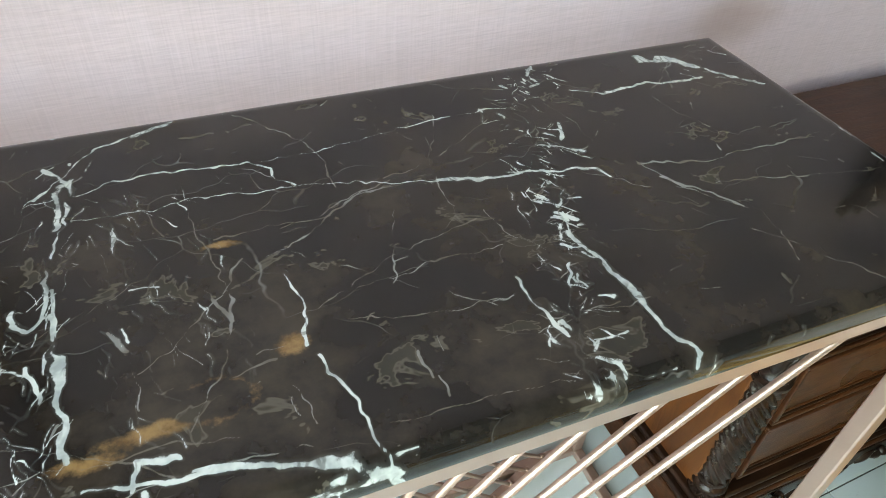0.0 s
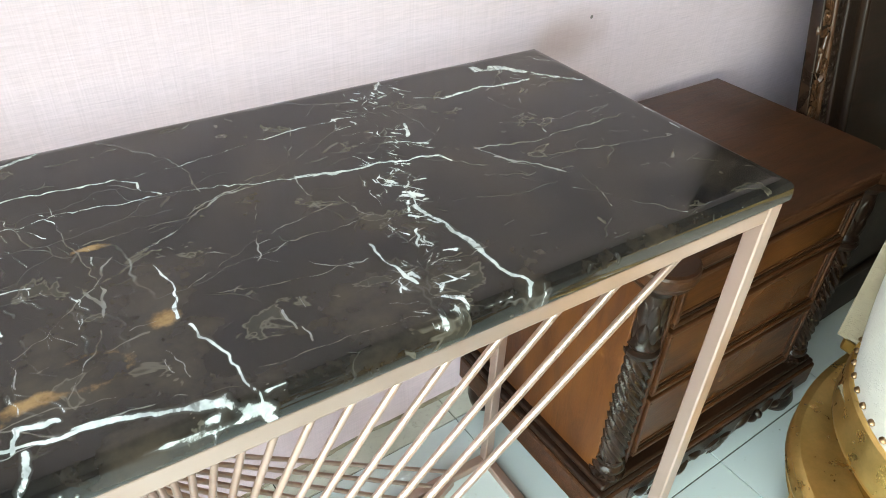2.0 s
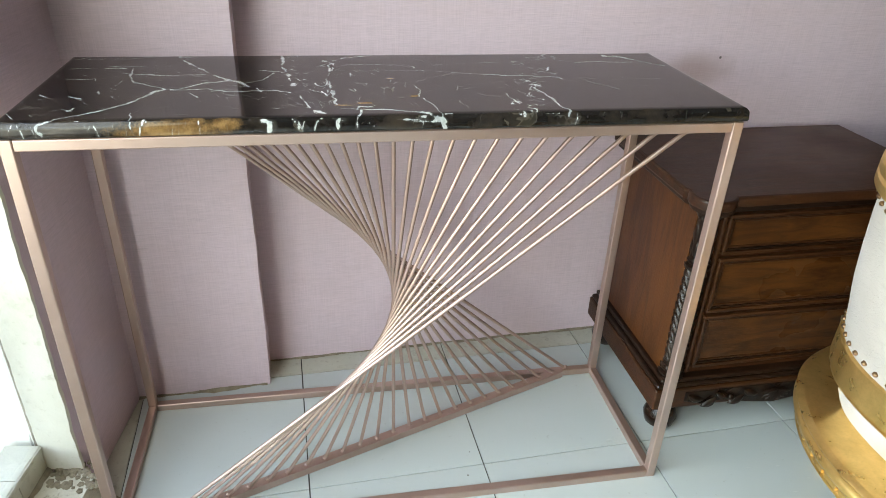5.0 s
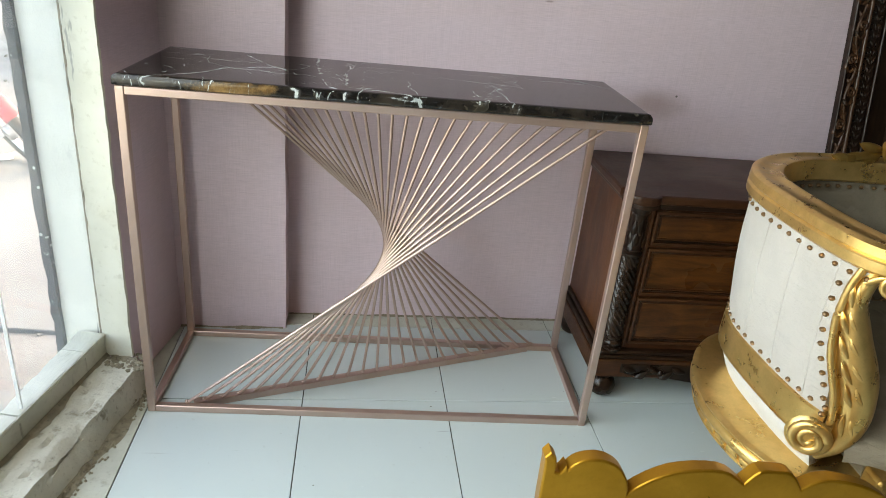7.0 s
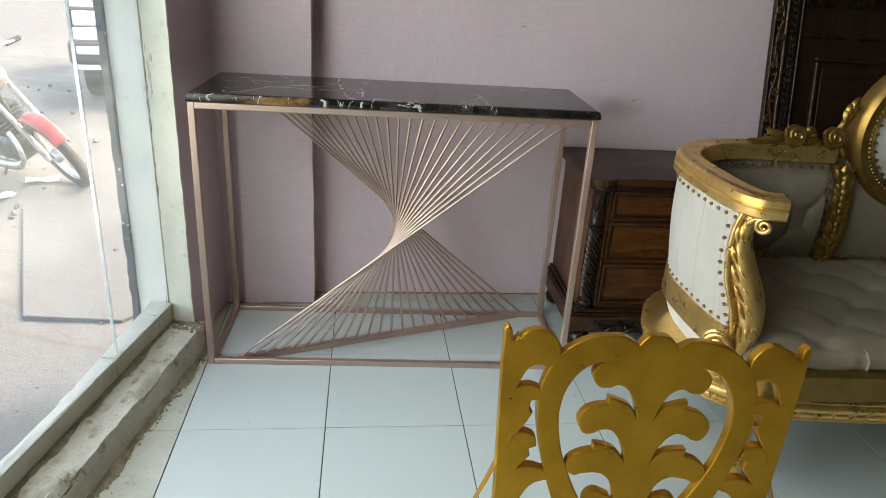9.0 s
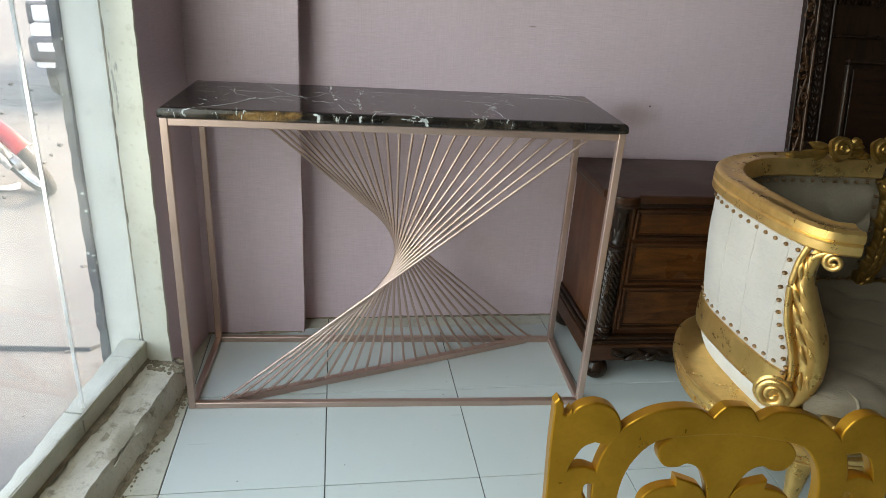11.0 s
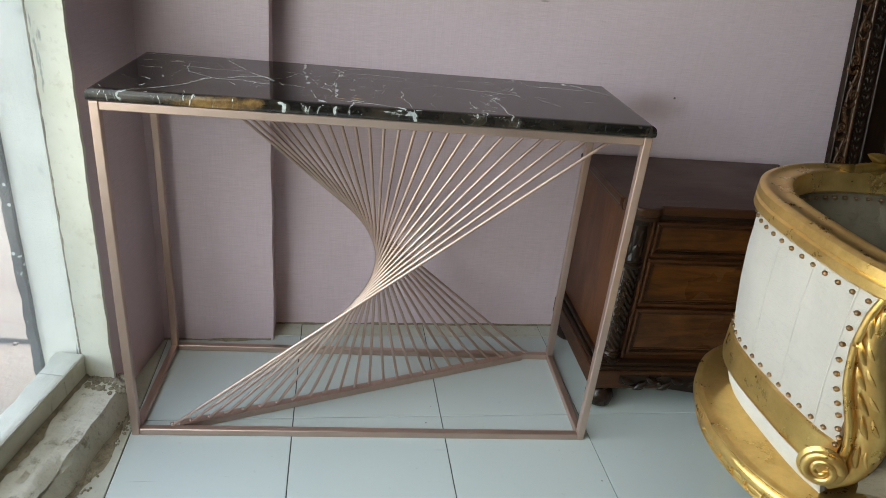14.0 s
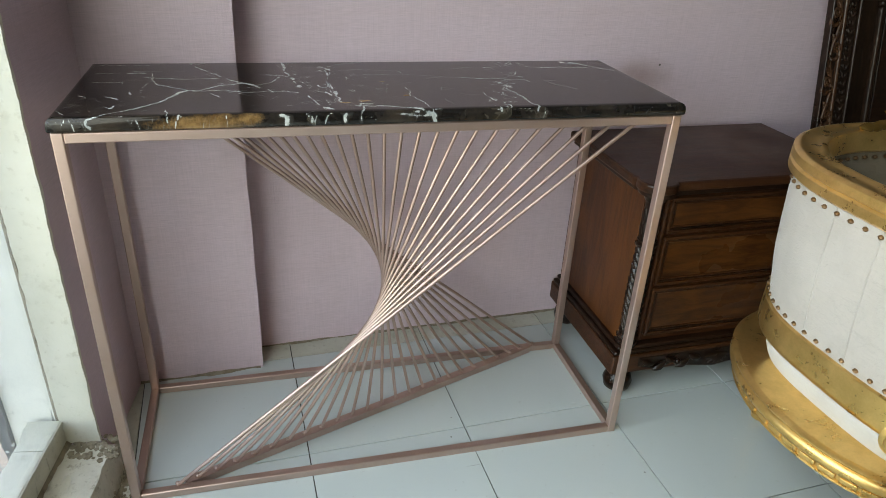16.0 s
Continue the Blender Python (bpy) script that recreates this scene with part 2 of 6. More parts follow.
def marble():
    """Veins come as two smooth fields of the slab; the nodes give them their ragged edge, and the ground its clouds."""
    n = Net("polished black marble with white veins")
    p0 = n.pos
    field = n.node("ShaderNodeAttribute")
    field.attribute_name = "vein"
    ragged = n.math('ADD', n.math('MULTIPLY', n.math('SUBTRACT', n.noise(p0, 190, 4, 0.7), 0.5), 0.75), n.math('MULTIPLY', n.math('SUBTRACT', n.noise(p0, 60, 3, 0.6), 0.5), 0.5))
    white = n.ramp(n.math('ADD', field.outputs["Fac"], ragged), 0.32, 0.60)
    split = n.ramp(n.cells(n.vec('ADD', n.stretch(p0, (1.0, 0.5, 1.0)), n.wobble(p0, 40, 3, 0.6, 0.02)), 85.0, 'DISTANCE_TO_EDGE'), 0.02, 0.08, 0.55, 0.0)
    white = n.math('MULTIPLY', white, n.math('SUBTRACT', 1.0, n.math('MULTIPLY', split, n.ramp(n.noise(p0, 24, 3), 0.42, 0.58))))
    faint = n.ramp(field.outputs["Fac"], -0.2, 0.5, 0.0, 0.06)
    hair_p = n.vec('ADD', p0, n.wobble(p0, 9, 3, 0.5, 0.10))
    hair = n.ramp(n.cells(n.stretch(hair_p, (1, 1.6, 0)), 9.0, 'DISTANCE_TO_EDGE'), 0.0, 0.0075, 1.0, 0.0)
    hair = n.math('MULTIPLY', hair, n.ramp(n.noise(p0, 13, 3), 0.50, 0.66, 0.0, 0.30))
    lines_p = n.vec('ADD', n.stretch(p0, (0.35, 1.0, 0)), n.wobble(p0, 7, 4, 0.6, 0.06))
    lines = n.ramp(n.cells(lines_p, 12.0, 'DISTANCE_TO_EDGE'), 0.0, 0.007, 1.0, 0.0)
    lines = n.math('MULTIPLY', lines, n.ramp(n.noise(p0, 10, 4, 0.6), 0.50, 0.64, 0.0, 0.34))
    hair = n.math('MAXIMUM', hair, lines)
    thread = n.node("ShaderNodeAttribute")
    thread.attribute_name = "hair"
    hair = n.math('MAXIMUM', hair, n.ramp(n.math('ADD', thread.outputs["Fac"], n.math('MULTIPLY', ragged, 0.7)), 0.20, 0.60, 0.0, 0.55))
    white = n.math('MAXIMUM', white, faint)
    cloud = n.noise(p0, 14, 6, 0.65)
    c = n.mix(n.ramp(cloud, 0.40, 0.72), (0.0075, 0.0068, 0.0068), (0.036, 0.0268, 0.0205))
    island = n.noise(n.stretch(p0, (1, 1.5, 1)), 17, 4, 0.6, distortion=0.5)
    c = n.mix(n.math('MULTIPLY', n.ramp(island, 0.63, 0.66), 0.40), c, (0.046, 0.040, 0.030))
    rim = n.math('MULTIPLY', n.ramp(island, 0.625, 0.64), n.ramp(island, 0.645, 0.665, 1.0, 0.0))
    c = n.mix(n.math('MULTIPLY', rim, 0.45), c, (0.125, 0.110, 0.085))
    stain = n.node("ShaderNodeAttribute")
    stain.attribute_name = "rust"
    rust = n.ramp(n.math('ADD', stain.outputs["Fac"], ragged), 0.15, 0.75, 0.0, 0.92)
    c = n.mix(rust, c, n.mix(n.ramp(n.noise(p0, 50, 5, 0.65), 0.35, 0.65), (0.115, 0.060, 0.021), (0.255, 0.150, 0.062)))
    c = n.mix(hair, c, n.mix(n.ramp(n.noise(p0, 30, 2), 0.4, 0.6), (0.15, 0.13, 0.108), (0.29, 0.29, 0.275)))
    c = n.mix(white, c, n.mix(n.ramp(n.noise(p0, 60, 3), 0.35, 0.65), (0.28, 0.305, 0.30), (0.53, 0.55, 0.535)))
    n.bump(n.noise(p0, 30, 2), 0.0002, 0.25)
    return n.done(c, n.ramp(n.noise(p0, 8, 4), 0.3, 0.7, 0.05, 0.11), Specular_IOR_Level=0.40)


def glass_mat():
    n = Net("dusty window glass")
    clear = n.node("ShaderNodeBsdfTransparent")
    n.bsdf.inputs["Base Color"].default_value = (0.85, 0.88, 0.86, 1)
    shiny = n.node("ShaderNodeBsdfGlossy")
    shiny.inputs["Roughness"].default_value = 0.02
    view = n.node("ShaderNodeLayerWeight").outputs["Facing"]
    gloss = n.math('ADD', n.math('MULTIPLY', n.math('POWER', view, 5.0), 0.55), 0.045)
    dust = n.ramp(n.noise(n.pos, 5, 6, 0.7), 0.30, 0.75, 0.02, 0.055)
    dust = n.math('MAXIMUM', dust, n.ramp(n.noise(n.stretch(n.pos, (60, 60, 25)), 1.0, 3, 0.7), 0.70, 0.76, 0.0, 0.25))
    n.bsdf.inputs["Roughness"].default_value = 0.9
    m1 = n.node("ShaderNodeMixShader")
    n.feed(m1.inputs[0], gloss)
    n.feed(m1.inputs[1], clear.outputs[0])
    n.feed(m1.inputs[2], shiny.outputs[0])
    m2 = n.node("ShaderNodeMixShader")
    n.feed(m2.inputs[0], dust)
    n.feed(m2.inputs[1], m1.outputs[0])
    haze = n.node("ShaderNodeBsdfTranslucent")
    haze.inputs["Color"].default_value = (0.90, 0.89, 0.84, 1)
    n.feed(m2.inputs[2], haze.outputs[0])
    n.feed(n.t.nodes["Material Output"].inputs[0], m2.outputs[0])
    return n.mat


WALLPAPER = wallpaper()
CREAM = plaster("cream gloss wall paint", (0.74, 0.72, 0.62), (0.66, 0.64, 0.53), 4.0, 0.45, 0.004, (0.44, 0.40, 0.29), 0.30, 0.45)
WHITEWASH = plaster("weathered white outer plaster", (0.76, 0.745, 0.665), (0.66, 0.65, 0.575), 5.0, 0.8, 0.007, (0.40, 0.40, 0.36), 0.4, 0.8)
SILL_STONE = plaster("dusty white sill marble", (0.60, 0.585, 0.485), (0.49, 0.475, 0.385), 7.0, 0.6, 0.003, (0.33, 0.30, 0.22), 0.5, 0.3)
CONCRETE = plaster("crumbling cement render", (0.64, 0.61, 0.52), (0.50, 0.465, 0.375), 6.0, 0.9, 0.014, (0.19, 0.15, 0.095), 0.85)
RUBBLE = plaster("loose mortar crumbs", (0.34, 0.29, 0.21), (0.20, 0.165, 0.115), 30.0, 0.95, 0.006, (0.10, 0.09, 0.07), 0.7)
CEILING_WHITE = plaster("dull grey ceiling paint", (0.24, 0.23, 0.22), (0.20, 0.19, 0.18), 2.0, 0.8, 0.002, (0.15, 0.14, 0.13), 0.2)
GROUT = plaster("dark dusty floor grout", (0.10, 0.098, 0.088), (0.055, 0.054, 0.048), 30.0, 0.95, 0.002)
TILE = tile_glaze()
SHOP_WALL = plaster("brown shop wall paint", (0.17, 0.14, 0.12), (0.13, 0.11, 0.09), 2.0, 0.7, 0.002, (0.15, 0.12, 0.10), 0.3)
DUSTY_TILE = plaster("floor tile under old dust", (0.54, 0.54, 0.46), (0.43, 0.42, 0.35), 6.0, 0.6, 0.001, (0.22, 0.19, 0.14), 0.6)
ROSE_GOLD = metal_paint()
MARBLE = marble()
DARK_WOOD = wood("dark walnut stain", (0.008, 0.0032, 0.0018), (0.030, 0.0115, 0.0055), 0.34)
SIDE_WOOD = wood("reddish polished walnut", (0.056, 0.0165, 0.0046), (0.122, 0.0395, 0.0098), 0.38, (14.0, 14.0, 2.0))
TOP_WOOD = wood("polished walnut top", (0.026, 0.0085, 0.0030), (0.066, 0.022, 0.0075), 0.36)
DRAWER_WOOD = wood("figured walnut drawer front", (0.028, 0.0088, 0.0030), (0.105, 0.036, 0.0100), 0.30, (3.5, 20.0, 20.0))
CARVED_WOOD = wood("near-black carved walnut", (0.007, 0.0035, 0.0024), (0.024, 0.011, 0.0065), 0.26, (12.0, 12.0, 12.0))
VINE_WOOD = wood("glossy brown carved walnut", (0.022, 0.0092, 0.0048), (0.080, 0.034, 0.0155), 0.26, (12.0, 12.0, 12.0), 0.3)
BED_WOOD = wood("very dark bed wood", (0.007, 0.0032, 0.0018), (0.026, 0.0110, 0.0052), 0.40, (22.0, 22.0, 3.0), 0.2)
GILT = gold("burnished gold leaf", (0.84, 0.56, 0.215), (0.66, 0.415, 0.140), 0.30, 0.90, 0.0)
# same gilding for parts in shade, with the shade put into its colour
GILT_SHADED = gold("gold leaf darkened for shade", (0.35, 0.205, 0.058), (0.25, 0.14, 0.036), 0.34, 0.85, 0.0)
GOLD_PAINT = gold("mustard gold paint", (0.52, 0.252, 0.024), (0.37, 0.170, 0.013), 0.32, 0.80, 0.06, 9.0)
FABRIC = cloth("off-white cotton cover", (0.470, 0.428, 0.385), (0.405, 0.368, 0.330))
CALICO = cloth("white calico lining", (0.66, 0.66, 0.64), (0.58, 0.57, 0.55))
VELVET = cloth("greyish beige velvet", (0.250, 0.202, 0.140), (0.190, 0.152, 0.103), 700.0, 0.7, (0.11, 0.085, 0.05), 0.04)
BRASS = plain("antique brass nail", (0.27, 0.165, 0.09), 0.32, 0.9)


def chipped():
    n = Net("chipped black paint with pale spots")
    c = n.mix(n.noise(n.pos, 30, 4), (0.045, 0.048, 0.050), (0.085, 0.090, 0.092))
    chips = n.math('MAXIMUM', n.ramp(n.cells(n.pos, 34), 0.14, 0.18, 1.0, 0.0), n.ramp(n.noise(n.pos, 24, 4, 0.6), 0.66, 0.70))
    c = n.mix(n.math('MULTIPLY', chips, 0.8), c, (0.55, 0.57, 0.54))
    return n.done(c, 0.6)


BLACK_RUBBER = chipped()
DIRT = plaster("dry pale earth", (0.138, 0.142, 0.143), (0.098, 0.100, 0.100), 3.0, 0.95, 0.02, (0.068, 0.066, 0.062), 0.7)
APRON = plaster("worn cement apron", (0.116, 0.123, 0.126), (0.095, 0.101, 0.104), 2.0, 0.85, 0.006, (0.12, 0.11, 0.10), 0.4)
RED_PAINT = plain("faded red enamel", (0.26, 0.022, 0.026), 0.4, 0.0, 8.0, 0.3, 0.0005, Coat_Weight=0.4)
TYRE = plain("dusty tyre rubber", (0.055, 0.055, 0.055), 0.8, 0.0, 50, 0.4, 0.002)
STEEL = plain("dull grey steel", (0.45, 0.46, 0.47), 0.38, 0.85, 30, 0.3)
DARK_METAL = plain("oily dark engine metal", (0.09, 0.09, 0.095), 0.45, 0.7, 25, 0.4, 0.001)
CAR_WHITE = plain("white car enamel", (0.78, 0.79, 0.80), 0.25, 0.0, 3, 0.04, 0.0001, Coat_Weight=0.6)
BUMPER = plain("dark grey bumper plastic", (0.075, 0.08, 0.085), 0.55, 0.0, 80, 0.2)
LENS = plain("clear headlamp lens", (0.72, 0.75, 0.76), 0.12, 0.0, 20, 0.1)
PAPER = plain("scrap of white paper", (0.75, 0.74, 0.72), 0.8, 0.0, 20, 0.1)
GLASS = glass_mat()


# ---- building blocks ----
def mesh_of(name, bm, material, sharp=50.0):
    """A mesh with smooth faces; edges stay sharp where they turn by more than sharp degrees, and round broad flat faces."""
    bmesh.ops.recalc_face_normals(bm, faces=bm.faces)
    for f in bm.faces:
        f.smooth = True
    limit = radians(sharp)
    for e in bm.edges:
        if len(e.link_faces) != 2:
            e.smooth = False
            continue
        turn = e.calc_face_angle(0.0)
        a, b = (f.calc_area() for f in e.link_faces)
        e.smooth = turn < limit and not (turn > 0.17 and max(a, b) > 5 * min(a, b))
    me = bpy.data.meshes.new(name)
    bm.to_mesh(me)
    bm.free()
    me.materials.append(material)
    return me


def part(name, bm, material, parent, label="", sharp=50.0):
    ob = new(name, bm if isinstance(bm, bpy.types.Mesh) else mesh_of(name, bm, material, sharp))
    ob.parent = parent
    if label:
        tagged(ob, label)
    return ob


def thing(name, label, category, at=Matrix(), group=""):
    ob = new(name)
    ob.matrix_world = at
    return tagged(ob, label, category, group)


def structure(name, bm, material, label, category, sharp=38.0):
    return tagged(new(name, mesh_of(name, bm, material, sharp)), label, category, kind="structure")


def box(bm, x0, x1, y0, y1, z0, z1, bevel=0.0, m=None):
    vs = [bm.verts.new((x, y, z)) for z in (z0, z1) for y in (y0, y1) for x in (x0, x1)]
    fs = [bm.faces.new([vs[i] for i in q]) for q in ((0, 2, 3, 1), (4, 5, 7, 6), (0, 1, 5, 4), (2, 6, 7, 3), (0, 4, 6, 2), (1, 3, 7, 5))]
    if bevel:
        es = {e for f in fs for e in f.edges}
        out = bmesh.ops.bevel(bm, geom=list(es), offset=bevel, segments=2, affect='EDGES', profile=0.5)
        vs = list({v for f in out["faces"] for v in f.verts} | {v for v in vs if v.is_valid})
    if m is not None:
        bmesh.ops.transform(bm, matrix=m, verts=vs)
    return bm


def boxed(*args, **kw):
    return box(bmesh.new(), *args, **kw)


def grid(bm, rows, close_u=False, close_v=False):
    """Faces between rows of points."""
    vv = [[bm.verts.new(p) for p in r] for r in rows]
    nu, nv = len(vv), len(vv[0])
    for i in range(nu if close_u else nu - 1):
        for j in range(nv if close_v else nv - 1):
            bm.faces.new((vv[i][j], vv[(i + 1) % nu][j], vv[(i + 1) % nu][(j + 1) % nv], vv[i][(j + 1) % nv]))
    return vv


def lathe(profile, seg=20, m=None, bm=None):
    """Turned about z: profile of (radius, height)."""
    bm = bm or bmesh.new()
    rows = [[((r * math.cos(2 * math.pi * k / seg)), (r * math.sin(2 * math.pi * k / seg)), z) for k in range(seg)] for r, z in profile]
    vv = grid(bm, rows, close_v=True)
    bm.faces.new(vv[0][::-1])
    bm.faces.new(vv[-1])
    if m is not None:
        bmesh.ops.transform(bm, matrix=m, verts=[v for r in vv for v in r])
    return bm


def curve_through(points, n):
    """Catmull-Rom through points, n steps a span."""
    p = [Vector(q) for q in points]
    p = [2 * p[0] - p[1]] + p + [2 * p[-1] - p[-2]]
    out = []
    for i in range(1, len(p) - 2):
        a, b, c, d = p[i - 1:i + 3]
        for k in range(n):
            t = k / n
            out.append(0.5 * ((2 * b) + (c - a) * t + (2 * a - 5 * b + 4 * c - d) * t * t + (3 * b - a - 3 * c + d) * t ** 3))
    return out + [p[-2]]


def tube(points, radii, seg=8, bm=None, flat=1.0, up=(0, 0, 1)):
    """A round or flattened rod along points."""
    bm = bm or bmesh.new()
    pts = [Vector(p) for p in points]
    rad = radii if isinstance(radii, (list, tuple)) else [radii] * len(pts)
    rows = []
    for i, p in enumerate(pts):
        d = (pts[min(i + 1, len(pts) - 1)] - pts[max(i - 1, 0)]).normalized()
        a = d.cross(Vector(up))
        a = a.normalized() if a.length > 1e-4 else d.orthogonal().normalized()
        b = a.cross(d)
        rows.append([p + rad[i] * (math.cos(2 * math.pi * k / seg) * a + flat * math.sin(2 * math.pi * k / seg) * b) for k in range(seg)])
    vv = grid(bm, rows, close_v=True)
    bm.faces.new(vv[0][::-1])
    bm.faces.new(vv[-1])
    return bm


def axes(p, x, y, z):
    """A pose at p with the given axes."""
    m = Matrix((x, y, z)).transposed().to_4x4()
    m.translation = p
    return m


def outward(path):
    """Unit normals to the left of a path seen from above."""
    out = []
    for i in range(len(path)):
        d = path[min(i + 1, len(path) - 1)] - path[max(i - 1, 0)]
        out.append(Vector((-d.y, d.x, 0)).normalized())
    return out


def sweep(path, profile, bm=None, warp=None):
    """A closed profile of (out, z) along a level path, with end caps."""
    bm = bm or bmesh.new()
    nrm = outward(path)
    rows = []
    for i, (p, q) in enumerate(zip(path, nrm)):
        rows.append([(p + (o + (warp(i / (len(path) - 1), z) if warp else 0.0)) * q).to_2d().to_3d() + Vector((0, 0, z)) for o, z in profile])
    vv = grid(bm, rows, close_v=True)
    bm.faces.new(vv[0][::-1])
    bm.faces.new(vv[-1])
    return bm


def leaf(bm, m, length, width, height, curl=0.25):
    """A carved leaf: pointed, ribbed and domed, lying along x on the plane z = 0."""
    rows = []
    for i in range(7):
        t = i / 6
        w = width * math.sin(math.pi * min(1.0, 0.08 + t * 0.92)) ** 0.8 * (1.0 if t < 1 else 0.02)
        bend = curl * width * math.sin(t * math.pi * 0.9)
        rows.append([m @ Vector((length * t, bend + w * s, height * (1 - s * s) * math.sin(math.pi * (0.12 + 0.8 * t)) * (0.72 if s == 0 else 1.0))) for s in (-1, -0.55, 0, 0.55, 1)])
    grid(bm, rows)


def ball(bm, m, r, seg=8, rings=5, squash=1.0):
    rows = []
    for i in range(rings + 1):
        a = math.pi * i / rings
        rr = max(r * math.sin(a), r * 0.03)
        rows.append([m @ Vector((rr * math.cos(2 * math.pi * k / seg), rr * math.sin(2 * math.pi * k / seg), -r * squash * math.cos(a))) for k in range(seg)])
    vv = grid(bm, rows, close_v=True)
    bm.faces.new(vv[0][::-1])
    bm.faces.new(vv[-1])


def scroll(centre, u, v, r0, r1, turns, thick, seg=34, start=0.0, bm=None):
    """A spiral roll in the plane of u and v."""
    c, u, v = Vector(centre), Vector(u), Vector(v)
    pts, rad = [], []
    for i in range(seg + 1):
        t = i / seg
        r, a = r0 + (r1 - r0) * t, start + 2 * math.pi * turns * t
        pts.append(c + r * (math.cos(a) * u + math.sin(a) * v))
        rad.append(thick * (1.0 - 0.35 * t))
    return tube(pts, rad, 8, bm, up=u.cross(v))


def plate(loops, thick, bevel=0.0):
    """A flat board cut to closed outlines in x and y; inner loops become holes. Rounded points: smooth outlines."""
    cu = bpy.data.curves.new("board", 'CURVE')
    cu.dimensions, cu.fill_mode, cu.extrude, cu.bevel_depth, cu.bevel_resolution = '2D', 'BOTH', thick / 2 - bevel, bevel, 1
    for loop in loops:
        sp = cu.splines.new('POLY')
        sp.points.add(len(loop) - 1)
        for q, (x, y) in zip(sp.points, loop):
            q.co = (x, y, 0, 1)
        sp.use_cyclic_u = True
    ob = bpy.data.objects.new("board", cu)
    scene.collection.objects.link(ob)
    me = bpy.data.meshes.new_from_object(ob.evaluated_get(bpy.context.evaluated_depsgraph_get()))
    bpy.data.objects.remove(ob)
    bpy.data.curves.remove(cu)
    bm = bmesh.new()
    bm.from_mesh(me)
    bpy.data.meshes.remove(me)
    bmesh.ops.remove_doubles(bm, verts=bm.verts, dist=1e-5)
    return bm


def rough_box(x0, x1, y0, y1, z0, z1, nx, ny, nz, amount, scale, m=None, fall=None):
    """A box of many faces whose skin is uneven, for crumbling masonry."""
    bm = bmesh.new()
    box(bm, x0, x1, y0, y1, z0, z1)
    for axis, n, lo, hi in ((0, nx, x0, x1), (1, ny, y0, y1), (2, nz, z0, z1)):
        for k in range(1, n):
            co, no = Vector((0, 0, 0)), Vector((0, 0, 0))
            co[axis], no[axis] = lo + (hi - lo) * k / n, 1
            bmesh.ops.bisect_plane(bm, geom=bm.verts[:] + bm.edges[:] + bm.faces[:], plane_co=co, plane_no=no)
    for v in bm.verts:
        w = noise.noise_vector(v.co * scale) + 0.5 * noise.noise_vector(v.co * scale * 3.1)
        v.co += amount * w
    if m is not None:
        bm.transform(m)
    return bm


# ---- the room ----
ROOM = Matrix.Rotation(radians(2.6), 4, 'Z')
HIGH = 3.2
# the window wall leaves the corner at a slant: s runs along it towards the shop's front, q outwards
_a = radians(8.0)
SIDE = Matrix(((-math.sin(_a), -math.cos(_a), 0, -0.08), (-math.cos(_a), math.sin(_a), 0, 0.12), (0, 0, 1, 0), (0, 0, 0, 1)))

bm = boxed(-0.10, 5.4, 0.54, 0.76, -0.05, HIGH)
bm.transform(ROOM)
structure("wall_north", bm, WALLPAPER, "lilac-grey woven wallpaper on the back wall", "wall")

bm = rough_box(-0.16, 0.318, 0.44, 0.60, -0.04, HIGH, 8, 2, 90, 0.0036, 6.0)
bm.transform(ROOM)
structure("wall_pier", bm, WALLPAPER, "papered shallow pier with uneven worn corner", "wall")

bm = boxed(-0.62, -0.006, 0.0, 0.066, -0.05, HIGH)
box(bm, -0.62, -0.02, 0.066, 0.19, -0.05, HIGH)
bm.transform(SIDE)
structure("wall_west", bm, WALLPAPER, "short papered return wall beside the window", "wall")

bm = rough_box(-0.008, 0.002, -0.009, 0.0695, 0.09, HIGH, 1, 4, 260, 0.0026, 24.0, SIDE)
structure("trim_jamb", bm, CREAM, "cream painted window jamb with chipped edge", "trim")
bm = boxed(-0.012, -0.004, 0.0725, 0.0785, 0.15, HIGH)
bm.transform(SIDE)
structure("trim_groove", bm, RUBBLE, "dirty groove where the glass meets the jamb", "trim")
bm = rough_box(-0.03, -0.010, 0.0790, 0.181, -0.05, HIGH, 1, 4, 60, 0.0016, 11.0, SIDE)
structure("trim_outer_pier", bm, WHITEWASH, "weathered white outer jamb seen through the glass", "trim")
bm = rough_box(-0.03, 0.002, 0.183, 0.205, -0.05, HIGH, 1, 2, 220, 0.0036, 30.0, SIDE)
structure("trim_black_edge", bm, BLACK_RUBBER, "chipped black edge strip along the outer jamb", "trim")
bm = boxed(-0.02, 5.6, 0.03, 0.22, 2.95, HIGH)
bm.transform(SIDE)
structure("wall_lintel", bm, CREAM, "painted beam above the shop window", "wall")

bm = boxed(3.4, 5.6, 0.03, 0.22, -0.05, 2.95)
bm.transform(SIDE)
structure("wall_southwest", bm, SHOP_WALL, "painted wall past the shop window", "wall")
bm = boxed(-1.2, 5.4, -5.6, -5.4, -0.05, HIGH)
bm.transform(ROOM)
structure("wall_south", bm, SHOP_WALL, "plain painted wall closing the shop", "wall")
bm = boxed(5.2, 5.4, -5.4, 0.54, -0.05, HIGH)
bm.transform(ROOM)
structure("wall_east", bm, SHOP_WALL, "plain painted far side wall", "wall")
bm = plate([[(-0.16, 0.80), (5.5, 0.80), (5.5, -5.7), (-1.25, -5.7), (-0.28, 0.30)]], 0.2)
bm.transform(ROOM @ Matrix.Translation((0, 0, HIGH + 0.1)))
structure("ceiling", bm, CEILING_WHITE, "plain white painted ceiling", "ceiling")

